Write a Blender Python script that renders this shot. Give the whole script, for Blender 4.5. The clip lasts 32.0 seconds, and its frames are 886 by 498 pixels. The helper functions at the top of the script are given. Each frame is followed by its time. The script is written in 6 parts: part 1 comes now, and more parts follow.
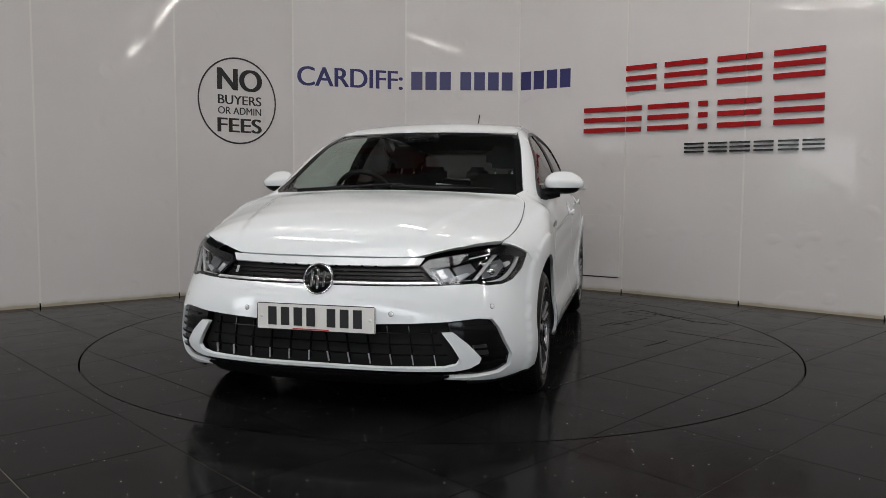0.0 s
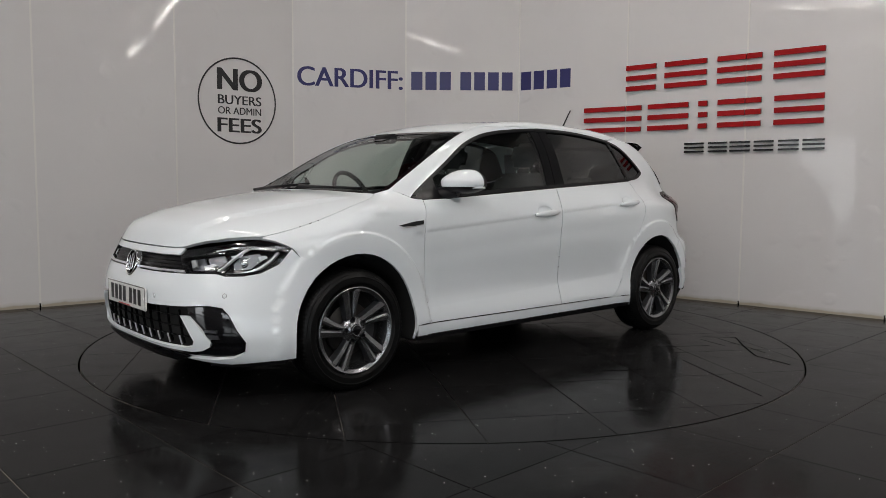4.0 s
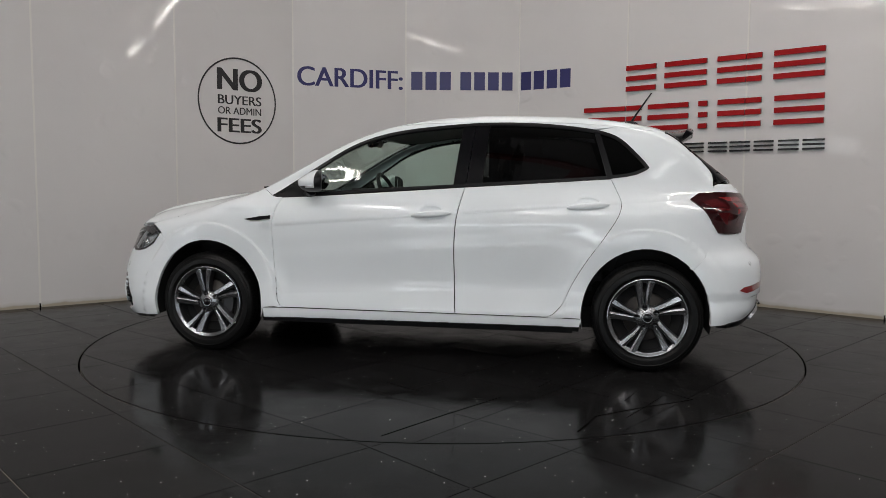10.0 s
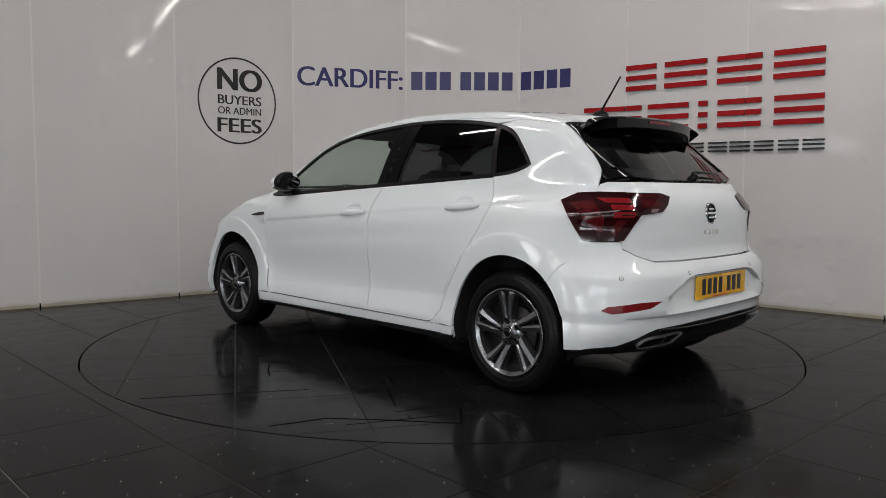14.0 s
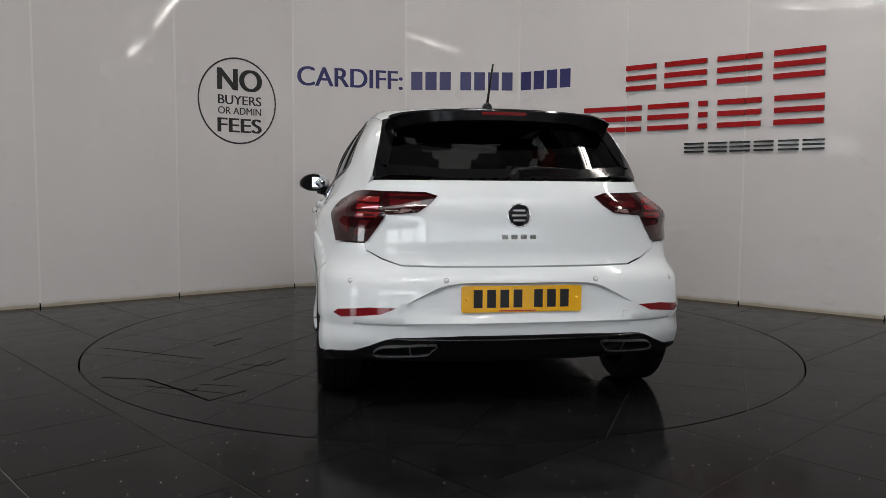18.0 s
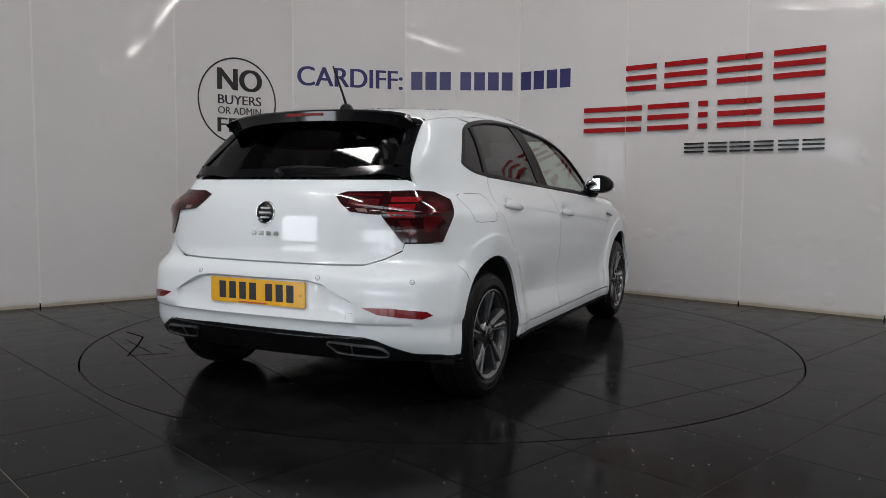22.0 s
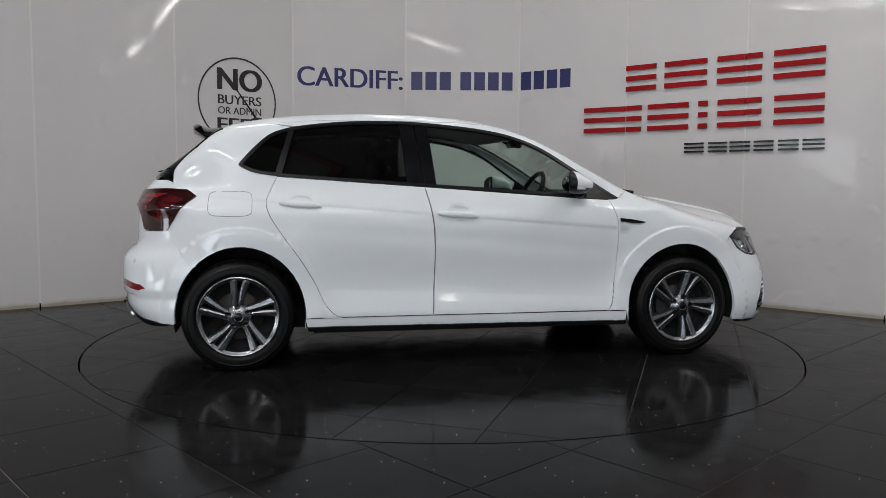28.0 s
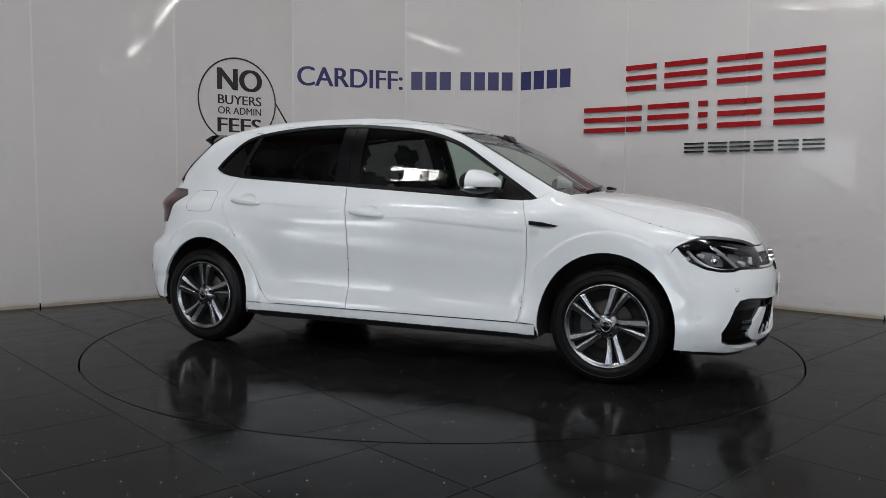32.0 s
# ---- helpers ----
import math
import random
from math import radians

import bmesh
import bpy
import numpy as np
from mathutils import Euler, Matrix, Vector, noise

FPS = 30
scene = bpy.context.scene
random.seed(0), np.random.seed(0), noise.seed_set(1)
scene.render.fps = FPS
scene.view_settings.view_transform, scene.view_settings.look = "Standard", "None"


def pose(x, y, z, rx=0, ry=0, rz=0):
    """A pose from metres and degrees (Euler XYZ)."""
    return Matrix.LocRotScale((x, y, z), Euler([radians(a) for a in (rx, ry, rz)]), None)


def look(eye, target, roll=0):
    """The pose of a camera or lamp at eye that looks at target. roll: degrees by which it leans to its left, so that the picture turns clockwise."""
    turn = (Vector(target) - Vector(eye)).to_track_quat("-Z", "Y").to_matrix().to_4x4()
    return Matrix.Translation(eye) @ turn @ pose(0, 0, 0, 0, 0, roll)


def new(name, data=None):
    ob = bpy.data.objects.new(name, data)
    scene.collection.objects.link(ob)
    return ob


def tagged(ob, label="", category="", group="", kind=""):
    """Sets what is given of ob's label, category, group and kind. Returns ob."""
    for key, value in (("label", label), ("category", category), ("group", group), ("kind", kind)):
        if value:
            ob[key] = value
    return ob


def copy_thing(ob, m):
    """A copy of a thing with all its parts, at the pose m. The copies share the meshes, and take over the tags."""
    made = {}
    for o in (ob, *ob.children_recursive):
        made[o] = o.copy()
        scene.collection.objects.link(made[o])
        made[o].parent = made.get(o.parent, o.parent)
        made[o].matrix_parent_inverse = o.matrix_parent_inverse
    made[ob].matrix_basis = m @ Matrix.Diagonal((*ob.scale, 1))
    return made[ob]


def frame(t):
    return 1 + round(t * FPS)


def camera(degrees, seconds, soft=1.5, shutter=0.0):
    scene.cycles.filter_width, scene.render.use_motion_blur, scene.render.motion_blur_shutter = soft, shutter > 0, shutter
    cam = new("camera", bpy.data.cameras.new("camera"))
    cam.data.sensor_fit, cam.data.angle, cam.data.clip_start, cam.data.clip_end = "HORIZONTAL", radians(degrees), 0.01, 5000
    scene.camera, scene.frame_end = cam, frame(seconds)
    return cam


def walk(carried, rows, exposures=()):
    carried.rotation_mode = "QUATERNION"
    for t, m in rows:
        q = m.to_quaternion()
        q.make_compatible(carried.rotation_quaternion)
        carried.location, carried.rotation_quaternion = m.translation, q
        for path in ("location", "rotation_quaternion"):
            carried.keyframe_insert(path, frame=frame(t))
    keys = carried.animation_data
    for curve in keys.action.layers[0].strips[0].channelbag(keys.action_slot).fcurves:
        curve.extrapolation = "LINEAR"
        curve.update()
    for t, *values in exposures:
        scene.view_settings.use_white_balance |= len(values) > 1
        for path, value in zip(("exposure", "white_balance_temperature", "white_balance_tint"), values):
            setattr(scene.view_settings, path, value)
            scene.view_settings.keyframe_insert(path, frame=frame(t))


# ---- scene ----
from mathutils.geometry import delaunay_2d_cdt

# the camera stands still on a tripod in front of the turntable
PITCH, ROLL = radians(-4.532), 0.402
EYE = Vector((0.0, -5.0915, 0.9809))
cam = camera(60.24, 32.0, soft=0.6)
VIEW = look(EYE, EYE + Vector((0.0, math.cos(PITCH), math.sin(PITCH))), ROLL)
walk(cam, [(0.0, VIEW), (32.0, VIEW)], exposures=[(0.0, 0.0, 6620, 10), (19.0, 0.0, 6600, 10), (23.0, 0.0, 6380, 10), (32.0, 0.0, 6340, 10)])

# turn of the turntable, degrees anticlockwise seen from above, by time
TURN = [(0.0, 256.04), (1.0, 247.32), (2.0, 238.66), (3.0, 230.01), (4.5, 216.9), (6.0, 203.88), (7.0, 195.11), (8.0, 186.41),
        (9.0, 177.77), (10.0, 169.18), (11.0, 160.61), (12.0, 152.02), (13.0, 143.43), (14.0, 134.79), (15.5, 121.6),
        (17.0, 108.19), (18.0, 99.29), (19.0, 90.37), (20.0, 81.52), (21.0, 72.76), (22.0, 64.01), (23.0, 55.11),
        (24.0, 46.14), (25.0, 37.33), (26.5, 24.3), (28.0, 11.35), (29.0, 2.67), (30.0, -6.05), (31.0, -14.79), (32.0, -23.54)]
CAR_OFF = Vector((0.0019, -0.0244, 0.0))
TABLE_R = 2.211

# ---------------------------------------------------------------- world and lamps
world = bpy.data.worlds.new("world")
scene.world = world
world.use_nodes = True
world.node_tree.nodes["Background"].inputs[0].default_value = (0.75, 0.85, 1.0, 1)
world.node_tree.nodes["Background"].inputs[1].default_value = 0.6
HALL_H = 5.0


def area_lamp(name, x, y, z, sx, sy, watts, colour, m=None):
    d = bpy.data.lights.new(name, "AREA")
    d.shape, d.size, d.size_y, d.energy, d.color = "RECTANGLE", sx, sy, watts, colour
    ob = new(name, d)
    ob.matrix_world = m if m else pose(x, y, z)
    return tagged(ob, kind="structure")


# ---------------------------------------------------------------- materials
def material(name, colour, rough=0.5, metal=0.0, coat=0.0, coat_rough=0.03, spec=0.5):
    m = bpy.data.materials.new(name)
    m.use_nodes = True
    b = m.node_tree.nodes["Principled BSDF"]
    b.inputs["Base Color"].default_value = (*colour, 1)
    b.inputs["Roughness"].default_value = rough
    b.inputs["Metallic"].default_value = metal
    b.inputs["Coat Weight"].default_value = coat
    b.inputs["Coat Roughness"].default_value = coat_rough
    b.inputs["Specular IOR Level"].default_value = spec
    return m


def node(m, kind, **inputs):
    n = m.node_tree.nodes.new(kind)
    for k, v in inputs.items():
        n.inputs[k.replace("_", " ")].default_value = v
    return n


def wire(m, a, b):
    m.node_tree.links.new(a, b)


def bsdf(m):
    return m.node_tree.nodes["Principled BSDF"]


def noise_tex(m, scale, detail=4.0, rough=0.55, space="Object"):
    c = m.node_tree.nodes.new("ShaderNodeTexCoord")
    n = node(m, "ShaderNodeTexNoise", Scale=scale, Detail=detail, Roughness=rough)
    wire(m, c.outputs[space], n.inputs["Vector"])
    return n


def ramp(m, fac, stops):
    r = m.node_tree.nodes.new("ShaderNodeValToRGB")
    e = r.color_ramp.elements
    while len(e) < len(stops):
        e.new(0.5)
    for el, (p, c) in zip(e, stops):
        el.position = p
        el.color = (*c, 1) if len(c) == 3 else c
    wire(m, fac, r.inputs[0])
    return r


def vary(m, scale, lo, hi, detail=5.0):
    """Base colour that wanders between two tones."""
    r = ramp(m, noise_tex(m, scale, detail).outputs["Fac"], [(0.3, lo), (0.7, hi)])
    wire(m, r.outputs[0], bsdf(m).inputs["Base Color"])
    return r


def rough_vary(m, scale, lo, hi, detail=5.0):
    n = noise_tex(m, scale, detail)
    p = node(m, "ShaderNodeMapRange")
    p.inputs["From Min"].default_value, p.inputs["From Max"].default_value = 0.3, 0.7
    p.inputs["To Min"].default_value, p.inputs["To Max"].default_value = lo, hi
    wire(m, n.outputs["Fac"], p.inputs["Value"])
    wire(m, p.outputs[0], bsdf(m).inputs["Roughness"])


def bump(m, scale, strength, distance=0.01, detail=3.0, target="Normal"):
    n = noise_tex(m, scale, detail)
    b = node(m, "ShaderNodeBump", Strength=strength, Distance=distance)
    wire(m, n.outputs["Fac"], b.inputs["Height"])
    wire(m, b.outputs[0], bsdf(m).inputs[target])
    return b


def glow(name, colour, strength):
    m = material(name, colour)
    bsdf(m).inputs["Emission Color"].default_value = (*colour, 1)
    bsdf(m).inputs["Emission Strength"].default_value = strength
    return m


def wall_material():
    """Glossy white laminate, slightly wavy, with brown dirt along the foot."""
    m = material("white_laminate", (0.74, 0.72, 0.71), 0.13, spec=0.15)
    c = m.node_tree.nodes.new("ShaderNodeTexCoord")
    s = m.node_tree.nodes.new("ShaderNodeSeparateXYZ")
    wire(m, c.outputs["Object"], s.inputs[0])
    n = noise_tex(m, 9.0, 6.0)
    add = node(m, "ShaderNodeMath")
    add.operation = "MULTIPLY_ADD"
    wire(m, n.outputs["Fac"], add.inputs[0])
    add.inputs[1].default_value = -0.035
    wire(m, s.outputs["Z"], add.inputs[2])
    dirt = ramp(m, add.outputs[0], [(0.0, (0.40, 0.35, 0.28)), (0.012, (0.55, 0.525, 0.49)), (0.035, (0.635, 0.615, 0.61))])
    tone = ramp(m, noise_tex(m, 0.7, 5.0).outputs["Fac"], [(0.3, (0.94, 0.94, 0.95)), (0.7, (1, 1, 1))])
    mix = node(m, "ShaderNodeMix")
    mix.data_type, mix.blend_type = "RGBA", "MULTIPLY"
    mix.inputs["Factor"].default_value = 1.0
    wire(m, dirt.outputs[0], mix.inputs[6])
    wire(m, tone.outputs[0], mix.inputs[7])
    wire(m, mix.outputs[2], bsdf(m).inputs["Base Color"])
    rough_vary(m, 3.0, 0.02, 0.045)
    # local dents on a slightly wavy sheet, heights in metres
    dents = ramp(m, noise_tex(m, 4.5, 1.0).outputs["Fac"], [(0.60, (0, 0, 0)), (0.75, (1, 1, 1))])
    dents.color_ramp.interpolation = "EASE"
    broad = noise_tex(m, 1.3, 0.0)
    small = ramp(m, noise_tex(m, 12.0, 0.5).outputs["Fac"], [(0.65, (0, 0, 0)), (0.78, (1, 1, 1))])
    small.color_ramp.interpolation = "EASE"
    mixed = None
    for tex, share in ((dents, 0.6), (small, 0.12)):
        add2 = node(m, "ShaderNodeMath")
        add2.operation = "MULTIPLY_ADD"
        wire(m, tex.outputs[0], add2.inputs[0])
        add2.inputs[1].default_value = share
        wire(m, mixed.outputs[0] if mixed else broad.outputs["Fac"], add2.inputs[2])
        mixed = add2
    b = node(m, "ShaderNodeBump", Strength=1.0, Distance=0.006)
    wire(m, mixed.outputs[0], b.inputs["Height"])
    wire(m, b.outputs[0], bsdf(m).inputs["Normal"])
    return m


def tile_material(name, tone):
    """Dark polished stone-effect tile with scuffs, and mirror flecks whose sparkle is painted as pale dots."""
    m = material(name, tone, 0.16, spec=0.038)
    c = m.node_tree.nodes.new("ShaderNodeTexCoord")
    g = m.node_tree.nodes.new("ShaderNodeNewGeometry")
    o = m.node_tree.nodes.new("ShaderNodeObjectInfo")
    shift = node(m, "ShaderNodeVectorMath")
    shift.operation = "MULTIPLY_ADD"
    shift.inputs[1].default_value = (37.0, 61.0, 0.0)
    wire(m, o.outputs["Random"], shift.inputs[0])
    wire(m, c.outputs["Object"], shift.inputs[2])
    cloud = noise_tex(m, 2.5, 8.0, 0.65)
    wire(m, shift.outputs[0], cloud.inputs["Vector"])
    base = ramp(m, cloud.outputs["Fac"], [(0.3, tuple(v * 0.6 for v in tone)), (0.72, tuple(v * 1.9 for v in tone))])
    each = node(m, "ShaderNodeMapRange")
    each.inputs["To Min"].default_value, each.inputs["To Max"].default_value = 0.85, 1.15
    wire(m, o.outputs["Random"], each.inputs["Value"])
    hsv = node(m, "ShaderNodeHueSaturation")
    wire(m, each.outputs[0], hsv.inputs["Value"])
    wire(m, base.outputs[0], hsv.inputs["Color"])
    v = node(m, "ShaderNodeTexVoronoi", Scale=34.0)
    wire(m, shift.outputs[0], v.inputs["Vector"])
    near = ramp(m, v.outputs["Distance"], [(0.0, (1, 1, 1)), (0.066, (1, 1, 1)), (0.088, (0, 0, 0))])
    pick = node(m, "ShaderNodeSeparateColor")
    wire(m, v.outputs["Color"], pick.inputs[0])
    some = node(m, "ShaderNodeMath")
    some.operation = "GREATER_THAN"
    some.inputs[1].default_value = 0.74
    wire(m, pick.outputs[0], some.inputs[0])
    fleck_glint = node(m, "ShaderNodeMath")
    fleck_glint.operation = "MULTIPLY"
    wire(m, near.outputs[0], fleck_glint.inputs[0])
    wire(m, some.outputs[0], fleck_glint.inputs[1])
    mix = node(m, "ShaderNodeMix")
    mix.data_type = "RGBA"
    wire(m, fleck_glint.outputs[0], mix.inputs["Factor"])
    wire(m, hsv.outputs[0], mix.inputs[6])
    # near-white base colour stands in for the flecks' glint
    mix.inputs[7].default_value = (0.85, 0.86, 0.84, 1)
    wire(m, mix.outputs[2], bsdf(m).inputs["Base Color"])
    rough_vary(m, 5.5, 0.06, 0.22, 9.0)
    bump(m, 7.0, 0.06, 0.004, 3.0)
    return m


M_WALL = wall_material()
M_TRIM = material("joint_trim", (0.66, 0.64, 0.61), 0.35)
M_TILE = tile_material("dark_tile", (0.0078, 0.0076, 0.0078))
M_GROUT = material("grout", (0.10, 0.085, 0.07), 0.9)
M_RIM_GAP = material("table_gap", (0.004, 0.004, 0.004), 0.9, spec=0.0)
M_CEIL = material("ceiling_sheet", (0.28, 0.28, 0.28), 0.8)
M_HALL = material("hall_wall", (0.55, 0.54, 0.53), 0.7)
vary(M_HALL, 1.2, (0.62, 0.61, 0.60), (0.70, 0.69, 0.68))
M_BEAM = material("red_oxide_steel", (0.22, 0.035, 0.03), 0.5)
M_NAVY = material("navy_vinyl", (0.018, 0.018, 0.11), 0.3)
M_BLACKV = material("black_vinyl", (0.012, 0.012, 0.013), 0.3)
M_REDL = material("red_acrylic", (0.31, 0.006, 0.008), 0.4, spec=0.12)
# darker copy of the same red: shade on the bars' sides, put into the colour
M_REDL_SHADED = material("red_acrylic_shaded_side", (0.12, 0.006, 0.007), 0.4)
M_BLACKL = material("black_acrylic", (0.008, 0.008, 0.009), 0.25)
M_SKY = glow("daylight", (0.96, 0.98, 1.0), 3.0)
M_STREET = glow("street_daylight", (0.82, 0.92, 1.0), 2.4)
M_TUBE = glow("tube_light", (1.0, 0.97, 0.92), 14.0)
M_STEEL = material("white_steel", (0.7, 0.7, 0.7), 0.4)
for mm in (M_CEIL,):
    vary(mm, 1.0, (0.22, 0.22, 0.22), (0.32, 0.32, 0.32))
vary(M_GROUT, 14.0, (0.09, 0.08, 0.07), (0.19, 0.17, 0.15))


# ---------------------------------------------------------------- mesh helpers
def mesh_of(bm, name, mats, smooth=False):
    me = bpy.data.meshes.new(name)
    bm.to_mesh(me)
    bm.free()
    for mm in (mats if isinstance(mats, (list, tuple)) else [mats]):
        me.materials.append(mm)
    if smooth:
        me.polygons.foreach_set("use_smooth", [True] * len(me.polygons))
    return me


def thing(name, bm, mats, label="", category="", group="", kind="", smooth=False):
    return tagged(new(name, mesh_of(bm, name, mats, smooth)), label, category, group, kind)


def part(name, bm, mats, parent, label="", smooth=False):
    ob = new(name, mesh_of(bm, name, mats, smooth))
    ob.parent = parent
    return tagged(ob, label)


def box(bm, x0, x1, y0, y1, z0, z1, m=None, mat=0, bevel=0.0):
    b = bmesh.new()
    vs = [b.verts.new((x, y, z)) for z in (z0, z1) for y in (y0, y1) for x in (x0, x1)]
    for f in ((0, 2, 3, 1), (4, 5, 7, 6), (0, 1, 5, 4), (2, 6, 7, 3), (0, 4, 6, 2), (1, 3, 7, 5)):
        b.faces.new([vs[i] for i in f])
    if bevel:
        bmesh.ops.bevel(b, geom=b.edges[:], offset=bevel, segments=2, affect="EDGES")
    add_bm(bm, b, m, mat)


def add_bm(bm, b, m=None, mat=0):
    """Adds the bmesh b to bm and frees it."""
    if m:
        bmesh.ops.transform(b, matrix=m, verts=b.verts)
    old = {}
    for v in b.verts:
        old[v] = bm.verts.new(v.co)
    for f in b.faces:
        nf = bm.faces.new([old[v] for v in f.verts])
        nf.material_index = mat if mat else f.material_index
        nf.smooth = f.smooth
    b.free()


def prism(bm, pts, z0, z1, m=None, mat=0, side=None):
    """An upright prism over the plan polygon pts."""
    b = bmesh.new()
    lo = [b.verts.new((x, y, z0)) for x, y in pts]
    hi = [b.verts.new((x, y, z1)) for x, y in pts]
    n = len(pts)
    b.faces.new(hi).material_index = mat
    b.faces.new(lo[::-1]).material_index = mat
    for i in range(n):
        f = b.faces.new((lo[i], lo[(i + 1) % n], hi[(i + 1) % n], hi[i]))
        f.material_index = mat if side is None else side
    bmesh.ops.recalc_face_normals(b, faces=b.faces[:])
    add_bm(bm, b, m)


def lathe(bm, prof, m=None, steps=48, mat=0, smooth=True):
    """Turns the profile of (radius, height) about z."""
    b = bmesh.new()
    rows = []
    for r, z in prof:
        rows.append([b.verts.new((r * math.cos(2 * math.pi * i / steps), r * math.sin(2 * math.pi * i / steps), z)) for i in range(steps)])
    for a, c in zip(rows, rows[1:]):
        for i in range(steps):
            f = b.faces.new((a[i], a[(i + 1) % steps], c[(i + 1) % steps], c[i]))
            f.smooth = smooth
    bmesh.ops.remove_doubles(b, verts=b.verts[:], dist=1e-6)
    add_bm(bm, b, m, mat)


def tube(bm, pts, r, steps=8, mat=0, closed=False):
    """A round bar along a line of points; r a number or one a point."""
    b = bmesh.new()
    pts = [Vector(q) for q in pts]
    rows = []
    n = len(pts)
    up = Vector((0, 0, 1))
    for i, q in enumerate(pts):
        if closed:
            d = (pts[(i + 1) % n] - pts[i - 1]).normalized()
        else:
            d = (pts[min(i + 1, n - 1)] - pts[max(i - 1, 0)]).normalized()
        a = d.cross(up if abs(d.z) < 0.95 else Vector((1, 0, 0))).normalized()
        c = a.cross(d)
        rad = r[i] if isinstance(r, (list, tuple)) else r
        rows.append([b.verts.new(q + rad * (math.cos(2 * math.pi * k / steps) * a + math.sin(2 * math.pi * k / steps) * c)) for k in range(steps)])
    pairs = list(zip(rows, rows[1:])) + ([(rows[-1], rows[0])] if closed else [])
    for u, v in pairs:
        for k in range(steps):
            b.faces.new((u[k], u[(k + 1) % steps], v[(k + 1) % steps], v[k])).smooth = True
    if not closed:
        b.faces.new(rows[0][::-1])
        b.faces.new(rows[-1])
    add_bm(bm, b, None, mat)


# ---------------------------------------------------------------- hall: floor, walls, ceiling
HX0, HX1, HY0, HY1 = -14.0, 14.0, -21.0, 6.0
CIRC = [(math.cos(2 * math.pi * i / 192), math.sin(2 * math.pi * i / 192)) for i in range(192)]


def floor():
    """Screed sheet with the round pit of the turntable in it; the tiles lie on it."""
    bm = bmesh.new()
    ring = [bm.verts.new((x * (TABLE_R + 0.010), y * (TABLE_R + 0.010), -0.003)) for x, y in CIRC]
    deep = [bm.verts.new((x * (TABLE_R + 0.010), y * (TABLE_R + 0.010), -0.12)) for x, y in CIRC]
    out = [bm.verts.new((max(HX0, min(HX1, x * 30)), max(HY0, min(HY1, y * 30)), -0.003)) for x, y in CIRC]
    for i in range(192):
        j = (i + 1) % 192
        bm.faces.new((ring[i], out[i], out[j], ring[j]))
        bm.faces.new((deep[i], ring[i], ring[j], deep[j])).material_index = 1
    bm.faces.new(deep).material_index = 1
    return thing("floor", bm, [M_GROUT, M_RIM_GAP], "dark tiled showroom floor with a round pit for the turntable", "floor", kind="structure")


JOINTS = [(-4.15, 0.33), (-3.254, 1.031), (-2.369, 1.727), (-1.47, 2.44), (-0.39, 2.78), (0.76, 2.78), (1.711, 2.164),
          (2.557, 1.452), (3.398, 0.717), (4.24, -0.02)]
WALL_H = 3.3


def facet(i):
    """Pose of wall panel i: x along it from its first joint, y out of its back, z up."""
    a, b = Vector(JOINTS[i]), Vector(JOINTS[i + 1])
    d = b - a
    return pose(a.x, a.y, 0, 0, 0, math.degrees(math.atan2(d.y, d.x))), d.length


def screen_wall():
    """The polygonal display wall, panel by panel, with its joint strips."""
    wall = tagged(new("wall_display"), "tall glossy white laminate display wall of joined panels", "wall", kind="structure")
    for i in range(len(JOINTS) - 1):
        m, w = facet(i)
        bm = bmesh.new()
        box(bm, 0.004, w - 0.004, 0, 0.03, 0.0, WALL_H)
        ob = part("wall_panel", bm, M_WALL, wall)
        ob.matrix_basis = m
        if i:
            bm = bmesh.new()
            box(bm, -0.007, 0.007, -0.0025, 0.02, 0.012, WALL_H)
            box(bm, -0.012, 0.012, 0.02, 0.032, 0.0, WALL_H)
            ob = part("joint_strip", bm, M_TRIM, wall)
            ob.matrix_basis = m @ pose(0, 0, 0, 0, 0, 0)
            bm = bmesh.new()
            box(bm, -0.008, 0.006, -0.004, 0.018, 0.0, 0.035, bevel=0.002)
            ob = part("joint_foot", bm, M_RIM_GAP, wall, "dark dirty gap at the foot of a joint")
            ob.matrix_basis = m
    # access hatch low in the wall
    m, w = facet(5)
    bm = bmesh.new()
    box(bm, 0.42, w - 0.035, -0.004, -0.001, 0.145, 0.735, bevel=0.001)
    hatch = part("hatch_panel", bm, M_WALL, wall, "flush white access hatch")
    hatch.matrix_basis = m
    for z0, z1, mt in ((0.135, 0.1445, M_RIM_GAP), (0.7355, 0.739, M_TRIM)):
        bm = bmesh.new()
        box(bm, 0.42, w - 0.035, -0.003, -0.0005, z0, z1)
        part("hatch_edge", bm, mt, wall).matrix_basis = m
    bm = bmesh.new()
    box(bm, w - 0.0345, w - 0.028, -0.006, -0.0005, 0.14, 0.739)
    part("hatch_edge", bm, M_TRIM, wall).matrix_basis = m
    return wall


HALL = pose(0.05, 5.6, 0, 0, 0, -45)
HALL_L = 18.0


